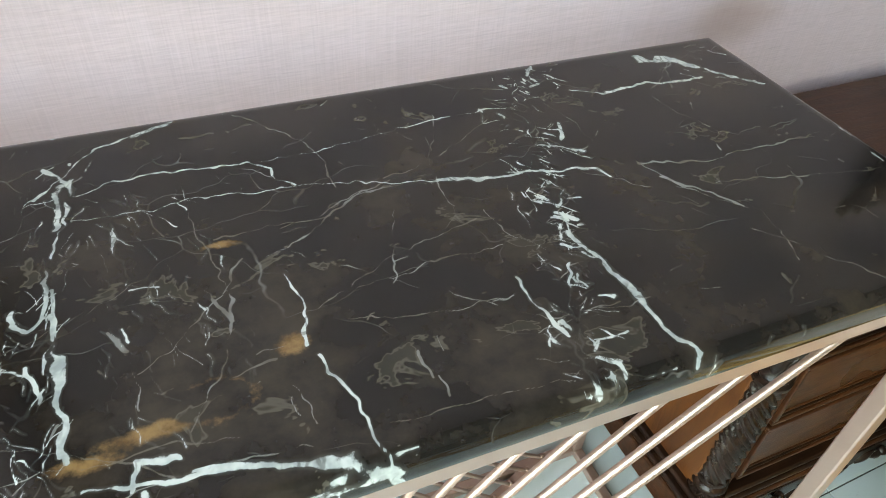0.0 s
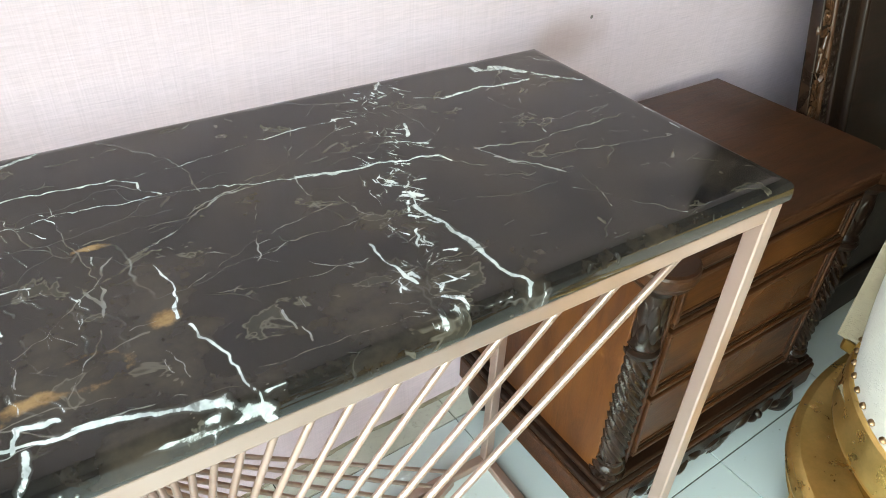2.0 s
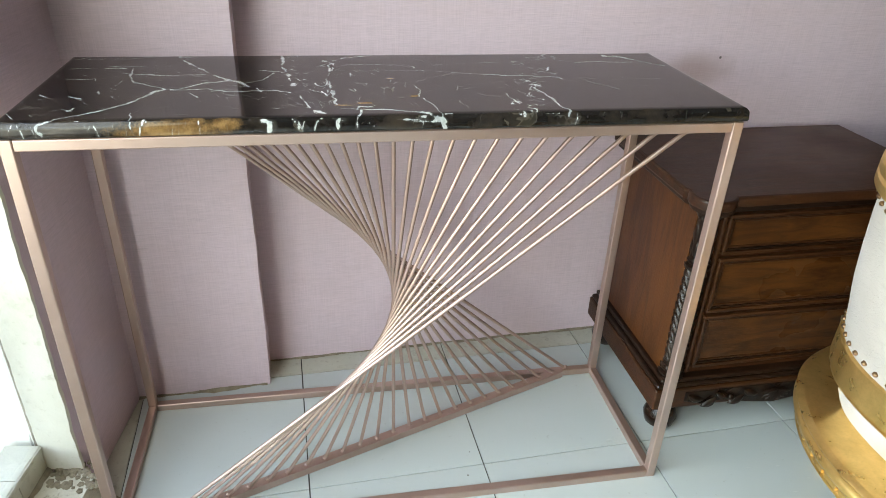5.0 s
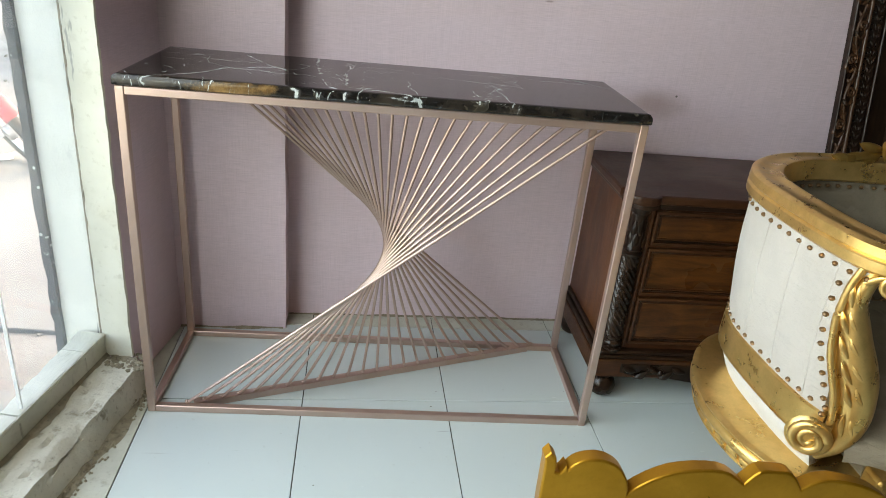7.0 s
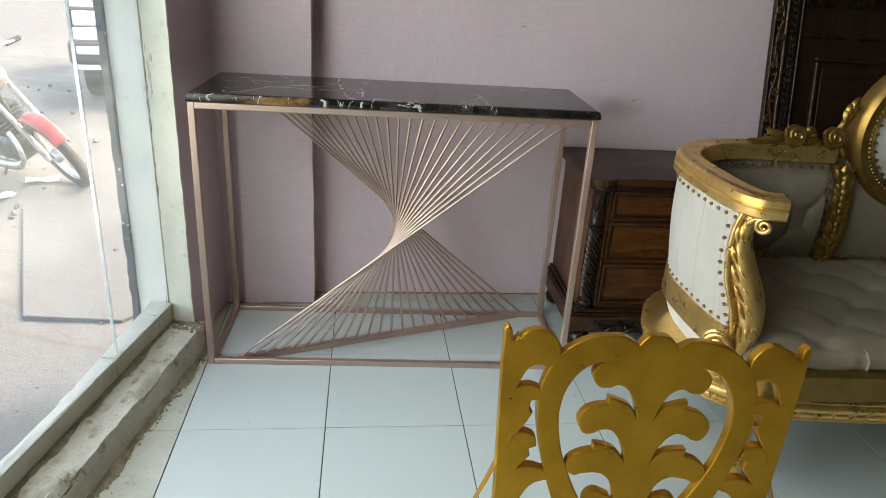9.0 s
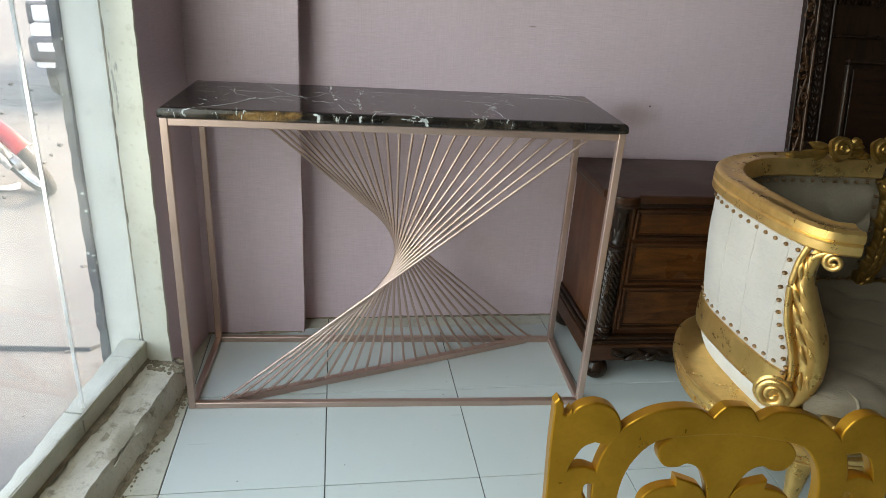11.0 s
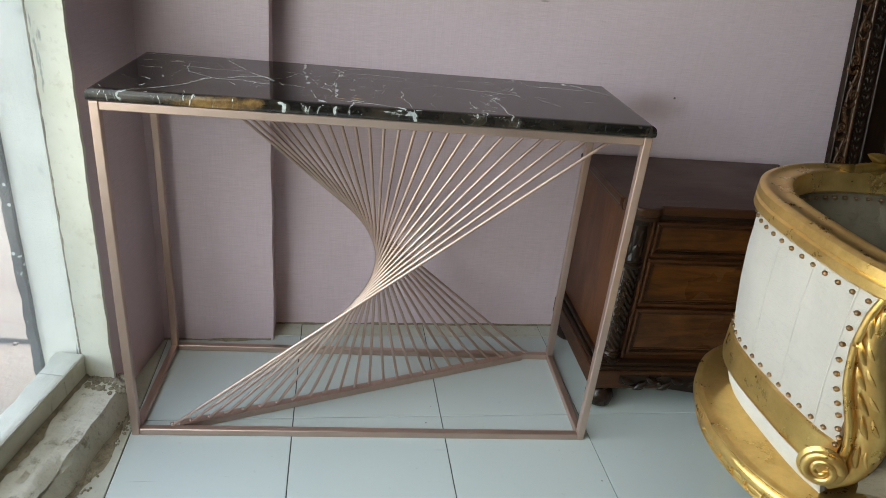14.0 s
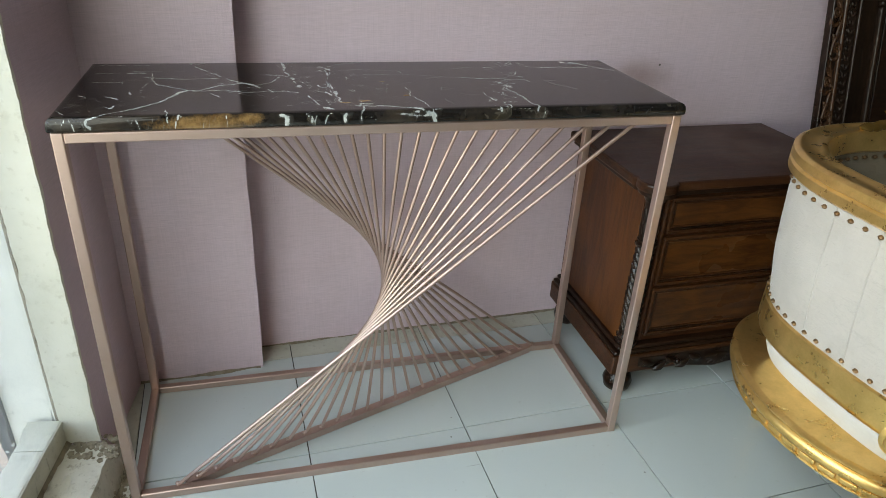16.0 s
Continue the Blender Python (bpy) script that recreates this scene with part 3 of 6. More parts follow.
# sill of marble lengths, and the cement ledge below it
sill = tagged(new("sill_marble"), "dusty white marble sill under the shop window", "window sill", kind="structure")
for s0, s1 in ((0.004, 0.096), (0.099, 0.362), (0.368, 1.20), (1.203, 2.20), (2.203, 3.4), (3.403, 5.5)):
    bm = rough_box(s0, s1, 0.064, 0.150, 0.0, 0.158, max(3, int((s1 - s0) / 0.012)), 3, 4, 0.0016, 16.0, SIDE)
    for v in bm.verts:
        p = SIDE.inverted() @ v.co
        if p.y > 0.10:
            # the outer edge runs back a little and is broken away in bites
            v.co += SIDE.to_3x3() @ Vector((0, -0.018 - 0.062 * min(p.x, 0.75) + 0.006 * noise.noise(Vector((p.x * 22, 0, 3))) + 0.004 * noise.noise(Vector((p.x * 70, p.z * 20, 5))), 0)) * (p.y - 0.064) / 0.086
    part("sill_stone", bm, SILL_STONE, sill)

bm = rough_box(0.012, 3.5, -0.040, 0.066, -0.03, 0.088, 360, 12, 8, 0.0022, 26.0, SIDE)
back_to_side = SIDE.inverted()
for v in bm.verts:
    p = back_to_side @ v.co
    flake = noise.noise(Vector((p.x * 11, p.y * 26, 7))) + 0.4 * noise.noise(Vector((p.x * 40, p.y * 60, 3)))
    broken = max(0.0, noise.noise(Vector((p.x * 4.2, 2.0, 11))) - 0.02) * 2.2 + 0.35 * max(0.0, noise.noise(Vector((p.x * 19, 5.0, 1))))
    crumb = 0.5 + 0.5 * noise.noise(Vector((p.x * 70, p.y * 70, p.z * 70)))
    if p.z > 0.06:
        fall = 0.012 * min(1.0, max(0.0, flake * 6.0 - 0.6)) * (1.0 if p.y > -0.012 else 0.2)
        if p.y < -0.010:
            fall += min(0.030, 0.034 * broken * min(1.0, (-0.010 - p.y) / 0.022)) * (0.6 + 0.8 * crumb)
        v.co.z -= fall
    if p.y < 0.0:
        # the face leans out towards its foot
        v.co += SIDE.to_3x3() @ Vector((0, -0.016 * max(0.0, 1 - max(0.0, p.z) / 0.088) * min(1.0, -p.y / 0.04), 0))
    if p.y < -0.034 and p.z > 0.02:
        v.co += SIDE.to_3x3() @ Vector((0, min(0.014, 0.022 * broken * min(1.0, p.z / 0.088)) * (0.5 + crumb), 0))
structure("ledge", bm, CONCRETE, "crumbling cement ledge under the window sill", "ledge")

bm = bmesh.new()
rows = []
for i in range(260):
    s = 0.0 + 0.0125 * i
    w = 0.016 + 0.022 * max(0.0, noise.noise(Vector((s * 7, 0, 4))) + 0.35) + 0.006 * noise.noise(Vector((s * 40, 0, 5)))
    h = 0.010 + 0.014 * max(0.0, noise.noise(Vector((s * 9, 2, 4))) + 0.4)
    rows.append([SIDE @ Vector((s, -0.048 - w * k, (h * (1 - k) ** 1.6 + 0.0012) + 0.0022 * noise.noise(Vector((s * 90, k * 5, 1))) * (1 - k))) for k in (0.0, 0.25, 0.5, 0.75, 1.0)])
grid(bm, rows)
rows = []
for i in range(250):
    s = 0.0 + 0.0125 * i
    w = 0.006 + 0.030 * max(0.0, noise.noise(Vector((s * 5, 3, 8))) + 0.15) + 0.006 * noise.noise(Vector((s * 45, 1, 6)))
    rows.append([SIDE @ Vector((s, 0.063 - w * k, 0.0885 + 0.009 * (1 - k) ** 1.4 + 0.002 * noise.noise(Vector((s * 80, k * 5, 2))) * (1 - k))) for k in (0.0, 0.25, 0.5, 0.75, 1.0)])
grid(bm, rows)
tagged(new("dirt", mesh_of("dirt", bm, RUBBLE, 60)), "brown dust and dirt drifted along the ledge", "dirt", kind="stuff")

# dust gathered where the papered walls meet the floor
bm = bmesh.new()
for x0, x1, y in ((-0.10, 0.322, 0.441), (0.318, 1.95, 0.541)):
    rows = []
    for i in range(int((x1 - x0) / 0.01)):
        x = x0 + 0.01 * i
        w = 0.004 + 0.010 * max(0.0, noise.noise(Vector((x * 8, y, 9))) + 0.2) + 0.004 * noise.noise(Vector((x * 50, y, 2)))
        h = 0.003 + 0.007 * max(0.0, noise.noise(Vector((x * 11, y, 3))) + 0.2)
        rows.append([ROOM @ Vector((x, y - w * k, h * (1 - k) ** 1.5 + 0.0012 + 0.0015 * noise.noise(Vector((x * 90, k * 4, y))) * (1 - k))) for k in (0.0, 0.3, 0.6, 1.0)])
    grid(bm, rows)
tagged(new("wall_dust", mesh_of("wall_dust", bm, RUBBLE, 60)), "grey-brown dust along the foot of the walls", "dirt", kind="stuff")

rng = random.Random(4)
bm = bmesh.new()
for _ in range(900):
    s = rng.random() ** 1.4 * 2.6
    q = -0.056 - abs(rng.gauss(0, 0.012))
    r = rng.uniform(0.0012, 0.0050)
    ball(bm, SIDE @ Matrix.Translation((s, q, r * 0.5 + rng.random() * 0.018 * (q > -0.060))) @ Euler((rng.random() * 6, rng.random() * 6, 0)).to_matrix().to_4x4(), r, 5, 3, rng.uniform(0.5, 1.0))
for _ in range(120):
    s, q = rng.uniform(-0.02, 0.06), rng.uniform(-0.06, 0.05)
    r = rng.uniform(0.003, 0.010)
    ball(bm, SIDE @ Matrix.Translation((s, q, 0.085 + r * 0.3)), r, 5, 3, 0.6)
tagged(new("rubble", mesh_of("rubble", bm, RUBBLE, 20)), "crumbs of mortar along the foot of the ledge", "rubble", kind="stuff")

bm = boxed(-0.62, 5.6, 0.070, 0.206, -0.60, -0.001)
bm.transform(SIDE)
structure("wall_footing", bm, WHITEWASH, "plastered footing below the shop window", "wall")

for z0, z1, q0 in ((0.1495, 0.1570, 0.0605), (0.1420, 0.1475, 0.0612)):
    bm = rough_box(0.004, 3.4, q0, 0.066, z0, z1, 120, 1, 1, 0.0012, 20.0, SIDE)
    structure("trim_sill_edge", bm, SILL_STONE, "chipped narrow edge moulding of the sill", "trim")

window = tagged(new("window_1"), "large dusty fixed glass shop window", "window", kind="structure")
for s0, s1 in ((0.0, 0.338), (0.342, 2.0), (2.004, 3.4)):
    bm = boxed(s0, s1, 0.071, 0.079, 0.150, 2.96)
    bm.transform(SIDE)
    pane = part("pane", bm, GLASS, window)
    pane.visible_shadow = False
bm = boxed(0.3388, 0.3412, 0.0705, 0.0795, 0.150, 2.96)
bm.transform(SIDE)
part("glass_joint", bm, PAPER, window, "pale silicone joint between panes")

# floor: grout bed, tiles
bm = plate([[(-0.10, 0.60), (5.4, 0.60), (5.4, -5.6), (-1.12, -5.6), (-0.20, 0.12)]], 0.2)
bm.transform(ROOM @ Matrix.Translation((0, 0, -0.1035)))
floor = structure("floor", bm, GROUT, "pale blue-green square ceramic floor tiles", "floor")
PITCH, GX, GY = 0.409, -0.006, -0.352


def tile_mesh(w, d, material=TILE):
    return mesh_of("tile", boxed(0.0014, w - 0.0014, 0.0014, d - 0.0014, -0.010, 0.0, bevel=0.0009), material)


whole = tile_mesh(PITCH, PITCH)
for i in range(-1, 13):
    for j in range(-12, 3):
        x, y = GX + i * PITCH, GY + j * PITCH
        data, wide = whole, PITCH
        if i == -1:
            if j < -4:
                continue
            data, x = None, GX - 0.16
        deep = min(PITCH, 0.545 - y)
        if deep <= 0.02:
            continue
        if data is None or deep < PITCH:
            data = tile_mesh(0.16 if i == -1 else PITCH, deep, DUSTY_TILE if deep < 0.2 or i == -1 else TILE)
        t = part("tile", data, TILE, floor)
        t.location = ROOM @ Vector((x, y, 0.0003 * ((i * 7 + j * 3) % 4)))
        t.rotation_euler = (0, 0, radians(2.6))

# ---- outside the window ----
bm = bmesh.new()
rows = []
for i in range(60):
    x = -0.235 - 0.10 * i - (0.0 if i < 40 else (i - 40) ** 2.6 * 0.05)
    row = []
    for j in range(60):
        y = -6 + 0.20 * j + (0.0 if j < 40 else (j - 40) ** 2.4 * 0.10)
        z = -0.415 + 0.012 * noise.noise(Vector((x * 2.2, y * 2.2, 0))) + 0.005 * noise.noise(Vector((x * 9, y * 9, 3)))
        row.append((x - 0.14 * max(0.0, -y) - 0.05, y, z))
    rows.append(row)
grid(bm, rows)
structure("ground", bm, DIRT, "dry pale earth yard with scattered litter", "ground")

bm = plate([[(-1.15, 1.02), (-0.69, 1.0), (-0.60, 1.11), (-0.62, 3.60), (-1.62, 3.53), (-1.87, 2.50)]], 0.09, 0.006)
bm.transform(Matrix.Translation((0, 0, -0.437)))
structure("pavement", bm, APRON, "worn grey cement apron outside the window", "pavement", 20)

rng = random.Random(8)
bm = bmesh.new()
for _ in range(420):
    x, y, r = rng.uniform(-4.2, -0.75), rng.uniform(0.0, 7.0), 0.006 + 0.022 * rng.random() ** 3
    ball(bm, Matrix.Translation((x, y, -0.408 + r * 0.2)) @ Euler((rng.random(), rng.random(), rng.random() * 6)).to_matrix().to_4x4(), r, 6, 4, rng.uniform(0.4, 0.8))
tagged(new("pebbles", mesh_of("pebbles", bm, DIRT, 30)), "small stones scattered over the earth yard", "stones", kind="stuff")

for k, (x, y, r, a) in enumerate(((-2.05, 3.15, 0.12, 0.4), (-2.12, 2.75, 0.09, 1.2), (-2.0, 3.6, 0.06, 2.2), (-1.35, 4.2, 0.07, 0.3), (-1.1, 2.5, 0.06, 1.0))):
    bm = bmesh.new()
    rows = [[(r * (u - 1.5) * (0.6 + 0.2 * math.sin(u + k)), r * 0.5 * (v - 1), 0.010 * math.sin(u * 2 + v + k)) for u in range(4)] for v in range(3)]
    grid(bm, rows)
    ob = tagged(new("paper_scrap", mesh_of("paper_scrap", bm, PAPER)), "crumpled scrap of white litter on the ground", "litter", "litter outside")
    ob.matrix_world = pose(x, y, -0.375 if x > -1.95 and y < 3.3 else -0.395, 0, 0, math.degrees(a))


# ---- the console table ----
LONG, DEEP, TALL, BAR = 1.20, 0.402, 0.869, 0.020


# white veins of the slab, as runs of places along its length and depth, with half width in metres and how broken they are
VEINS_RIGHT = [
    (0.0053, 0.1, ((0.854, 0.138), (0.859, 0.116), (0.865, 0.086), (0.869, 0.062), (0.870, 0.030), (0.878, 0.009), (0.876, -0.005), (0.875, -0.013))),
    (0.0059, 0.0, ((0.870, 0.030), (0.878, 0.009), (0.878, 0.000))),
    (0.0037, 0.2, ((0.793, 0.108), (0.793, 0.083), (0.797, 0.061), (0.800, 0.047))),
    (0.0056, 0.5, ((0.798, 0.043), (0.796, 0.026), (0.797, 0.007), (0.799, -0.008))),
    (0.0024, 0.4, ((0.800, 0.041), (0.806, 0.020))),
    (0.0032, 0.6, ((0.835, 0.108), (0.823, 0.087), (0.816, 0.069))),
    (0.0021, 0.6, ((0.816, 0.069), (0.811, 0.051), (0.815, 0.039))),
    (0.0146, 0.5, ((1.061, 0.402), (1.082, 0.388), (1.085, 0.371), (1.117, 0.361), (1.129, 0.337))),
    (0.0072, 0.7, ((1.138, 0.329), (1.157, 0.304), (1.177, 0.283), (1.200, 0.266))),
    (0.0049, 0.5, ((1.200, 0.266), (1.193, 0.196), (1.188, 0.156), (1.187, 0.133))),
    (0.0021, 0.2, ((0.831, -0.000), (0.846, -0.003), (0.859, -0.001))),
]
VEINS_LONG = [
    (0.0014, 0.3, ((0.466, 0.301), (0.502, 0.307), (0.532, 0.317))),
    (0.0033, 0.1, ((0.532, 0.317), (0.567, 0.317), (0.602, 0.312), (0.639, 0.308))),
    (0.0016, 0.3, ((0.639, 0.308), (0.691, 0.310), (0.731, 0.315), (0.776, 0.322))),
    (0.0025, 0.3, ((0.776, 0.322), (0.834, 0.325), (0.891, 0.324))),
    (0.0034, 0.3, ((0.639, 0.307), (0.655, 0.296), (0.657, 0.279), (0.669, 0.269))),
    (0.0014, 0.3, ((0.498, 0.275), (0.558, 0.268), (0.593, 0.275))),
    (0.0021, 0.2, ((0.593, 0.275), (0.632, 0.269), (0.673, 0.267))),
    (0.0015, 0.2, ((0.673, 0.267), (0.704, 0.259), (0.749, 0.244))),
    (0.0021, 0.1, ((0.749, 0.244), (0.786, 0.234))),
    (0.0051, 0.0, ((0.784, 0.235), (0.818, 0.224), (0.843, 0.220), (0.865, 0.220))),
    (0.0051, 0.1, ((0.865, 0.220), (0.895, 0.214), (0.921, 0.209), (0.927, 0.193))),
    (0.0044, 0.3, ((0.966, 0.338), (0.997, 0.322), (1.026, 0.326))),
    (0.0051, 0.1, ((1.026, 0.326), (1.055, 0.327), (1.104, 0.314), (1.122, 0.318))),
]
VEINS_MID = [
    (0.0037, 0.1, ((0.638, 0.170), (0.641, 0.157), (0.644, 0.130), (0.641, 0.096))),
    (0.0038, 0.1, ((0.644, 0.127), (0.641, 0.107))),
    (0.0032, 0.1, ((0.645, 0.086), (0.649, 0.068), (0.658, 0.049), (0.659, 0.027))),
    (0.0021, 0.0, ((0.659, 0.027), (0.661, 0.010), (0.662, -0.002))),
    (0.0030, 0.3, ((0.474, 0.307), (0.490, 0.329), (0.503, 0.353), (0.521, 0.369))),
    (0.0031, 0.3, ((0.521, 0.369), (0.553, 0.382))),
    (0.0063, 0.3, ((0.481, 0.350), (0.494, 0.323), (0.499, 0.306))),
    (0.0056, 0.3, ((0.553, 0.379), (0.597, 0.403))),
    (0.0079, 0.5, ((0.490, 0.321), (0.488, 0.267))),
    (0.0040, 0.5, ((0.525, 0.261), (0.529, 0.226), (0.537, 0.193))),
    (0.0068, 0.2, ((0.476, 0.405), (0.490, 0.395))),
    (0.0053, 0.5, ((0.482, 0.213), (0.481, 0.179))),
    (0.0045, 0.2, ((0.481, 0.179), (0.472, 0.170), (0.463, 0.176), (0.462, 0.189))),
    (0.0053, 0.4, ((0.485, 0.178), (0.489, 0.137), (0.492, 0.109))),
    (0.0053, 0.6, ((0.492, 0.109), (0.494, 0.084), (0.497, 0.060))),
    (0.0034, 0.3, ((0.472, 0.136), (0.483, 0.110))),
]
VEINS_FRONT = [
    (0.0034, 0.3, ((0.503, 0.038), (0.529, 0.033), (0.558, 0.028))),
    (0.0046, 0.4, ((0.558, 0.028), (0.585, 0.026), (0.605, 0.019))),
    (0.0054, 0.1, ((0.605, 0.018), (0.619, 0.013), (0.642, 0.012))),
    (0.0020, 0.2, ((0.561, 0.032), (0.585, 0.027))),
    (0.0025, 0.0, ((0.640, 0.008), (0.651, -0.000), (0.662, -0.007))),
    (0.0098, 0.0, ((0.653, -0.005), (0.664, -0.011))),
    (0.0046, 0.2, ((0.631, -0.001), (0.646, 0.004))),
    (0.0034, 0.2, ((0.527, 0.030), (0.531, 0.047))),
    (0.0032, 0.1, ((0.531, 0.047), (0.554, 0.042))),
    (0.0012, 0.2, ((0.663, 0.007), (0.680, 0.005))),
]
HAIRS_RIGHT = [
    (0.0023, 0.1, ((0.960, 0.201), (0.978, 0.200), (1.020, 0.186))),
    (0.0016, 0.2, ((1.020, 0.186), (1.062, 0.191), (1.113, 0.187), (1.166, 0.190))),
    (0.0029, 0.2, ((0.967, 0.181), (0.987, 0.159), (1.014, 0.125))),
    (0.0014, 0.2, ((1.010, 0.158), (1.058, 0.148), (1.127, 0.130), (1.177, 0.124))),
    (0.0011, 0.2, ((0.652, 0.127), (0.669, 0.135), (0.712, 0.138), (0.739, 0.141), (0.800, 0.143))),
    (0.0011, 0.2, ((0.669, 0.023), (0.707, 0.020), (0.734, 0.021))),
    (0.0011, 0.1, ((0.734, 0.021), (0.766, 0.016), (0.788, 0.011))),
    (0.0026, 0.3, ((0.705, 0.069), (0.706, 0.047))),
    (0.0015, 0.3, ((0.711, 0.047), (0.710, 0.027))),
    (0.0016, 0.2, ((0.833, 0.397), (0.850, 0.377), (0.904, 0.357))),
    (0.0017, 0.3, ((1.045, 0.302), (1.053, 0.264), (1.064, 0.234))),
    (0.0011, 0.3, ((0.806, 0.187), (0.810, 0.153), (0.827, 0.130))),
]
HAIRS_LEFT = [
    (0.0024, 0.3, ((0.587, 0.170), (0.597, 0.137))),
    (0.0020, 0.3, ((0.614, 0.194), (0.597, 0.163))),
    (0.0033, 0.4, ((0.564, 0.202), (0.566, 0.189))),
    (0.0015, 0.3, ((0.624, 0.070), (0.630, 0.050), (0.631, 0.039))),
    (0.0020, 0.3, ((0.532, 0.119), (0.534, 0.083))),
    (0.0026, 0.3, ((0.522, 0.149), (0.533, 0.131))),
    (0.0009, 0.2, ((0.535, 0.111), (0.563, 0.125), (0.597, 0.161))),
    (0.0009, 0.1, ((0.589, 0.089), (0.603, 0.093), (0.621, 0.093))),
    (0.0013, 0.2, ((0.689, 0.220), (0.640, 0.222), (0.598, 0.219))),
    (0.0008, 0.2, ((0.671, 0.112), (0.700, 0.102), (0.739, 0.096), (0.782, 0.095))),
    (0.0027, 0.4, ((0.721, 0.078), (0.721, 0.063))),
    (0.0017, 0.3, ((0.737, 0.211), (0.722, 0.160), (0.710, 0.132))),
]
VEINS_LEFT = [
    (0.0052, 0.0, ((0.072, 0.001), (0.100, 0.022), (0.133, 0.047), (0.167, 0.080), (0.187, 0.120), (0.198, 0.151), (0.215, 0.162))),
    (0.0036, 0.1, ((0.215, 0.162), (0.235, 0.161), (0.266, 0.193), (0.293, 0.209), (0.314, 0.217))),
    (0.0034, 0.2, ((0.314, 0.217), (0.337, 0.193), (0.370, 0.214), (0.389, 0.260))),
    (0.0038, 0.1, ((0.225, 0.158), (0.283, 0.162), (0.315, 0.143), (0.357, 0.145))),
    (0.0034, 0.3, ((0.357, 0.145), (0.390, 0.147), (0.422, 0.132))),
    (0.0044, 0.2, ((0.215, 0.162), (0.187, 0.185), (0.156, 0.204), (0.139, 0.250), (0.129, 0.297))),
    (0.006, 0.5, ((0.005, 0.298), (0.057, 0.305), (0.129, 0.302))),
    (0.003, 0.3, ((0.120, 0.269), (0.192, 0.251), (0.280, 0.256))),
]
VEINS_BACK = [
    (0.0034, 0.2, ((0.009, 0.367), (0.043, 0.397), (0.089, 0.434))),
    (0.0034, 0.3, ((0.035, 0.376), (0.114, 0.373), (0.169, 0.398))),
    (0.0034, 0.3, ((0.169, 0.398), (0.218, 0.386), (0.253, 0.396), (0.326, 0.416))),
    (0.004, 0.4, ((0.083, 0.235), (0.104, 0.190), (0.113, 0.141))),
    (0.0044, 0.4, ((0.071, 0.132), (0.103, 0.096), (0.124, 0.076))),
    (0.0036, 0.4, ((0.024, 0.139), (0.055, 0.114))),
    (0.0036, 0.3, ((0.130, 0.189), (0.132, 0.219))),
    (0.0034, 0.3, ((0.343, 0.282), (0.396, 0.270))),
    (0.003, 0.3, ((0.087, 0.318), (0.154, 0.315))),
    (0.004, 0.4, ((0.007, 0.043), (0.028, 0.012))),
    (0.0026, 0.3, ((0.091, 0.050), (0.097, 0.067))),
    (0.003, 0.3, ((0.015, 0.243), (0.048, 0.228), (0.080, 0.230))),
    (0.0026, 0.3, ((0.252, 0.143), (0.274, 0.106))),
]
VEINS_CHAIN = [
    (0.009, 0.7, ((0.186, 0.431), (0.213, 0.364), (0.247, 0.311))),
    (0.008, 0.8, ((0.247, 0.311), (0.280, 0.256), (0.303, 0.227), (0.336, 0.189))),
    (0.006, 0.8, ((0.336, 0.189), (0.363, 0.157), (0.398, 0.081))),
    (0.009, 0.8, ((0.396, 0.425), (0.406, 0.294), (0.418, 0.207))),
    (0.011, 0.8, ((0.418, 0.207), (0.437, 0.118), (0.453, 0.046))),
    (0.012, 0.6, ((0.448, 0.047), (0.471, 0.019))),
    (0.006, 0.8, ((0.497, 0.354), (0.496, 0.290), (0.481, 0.212))),
    (0.006, 0.7, ((0.484, 0.203), (0.491, 0.140), (0.494, 0.066))),
]
VEINS_EDGE = [
    (0.0062, 0.0, ((0.072, 0.001), (0.064, -0.005), (0.061, -0.013), (0.067, -0.022))),
    (0.0024, 0.2, ((0.026, -0.004), (0.023, -0.021))),
    (0.004, 0.2, ((0.184, 0.032), (0.188, -0.012))),
    (0.007, 0.1, ((0.209, 0.006), (0.203, -0.009), (0.201, -0.022))),
    (0.0036, 0.1, ((0.209, 0.002), (0.217, -0.005))),
    (0.008, 0.1, ((0.382, -0.006), (0.391, -0.010), (0.391, -0.024))),
    (0.0046, 0.2, ((0.421, -0.002), (0.432, -0.013), (0.432, -0.023))),
    (0.005, 0.1, ((0.436, -0.018), (0.446, -0.016))),
    (0.004, 0.2, ((0.474, -0.003), (0.459, -0.010), (0.457, -0.023))),
    (0.0085, 0.2, ((0.490, -0.004), (0.505, -0.007))),
    (0.011, 0.3, ((0.496, -0.008), (0.495, -0.025))),
    (0.006, 0.3, ((0.533, 0.025), (0.525, -0.010), (0.526, -0.025))),
    (0.0026, 0.2, ((0.541, -0.011), (0.555, -0.024))),
    (0.009, 0.0, ((0.660, -0.012), (0.665, -0.017), (0.667, -0.027))),
    (0.006, 0.2, ((0.589, -0.010), (0.654, -0.012))),
]
# middle line of the shattered white band that crosses the slab
BAND = ((0.950, 0.403), (0.947, 0.392), (0.926, 0.344), (0.893, 0.304), (0.889, 0.255), (0.868, 0.220), (0.862, 0.189), (0.850, 0.158), (0.843, 0.131), (0.832, 0.102), (0.815, 0.069), (0.803, 0.044), (0.796, 0.012), (0.797, -0.008))


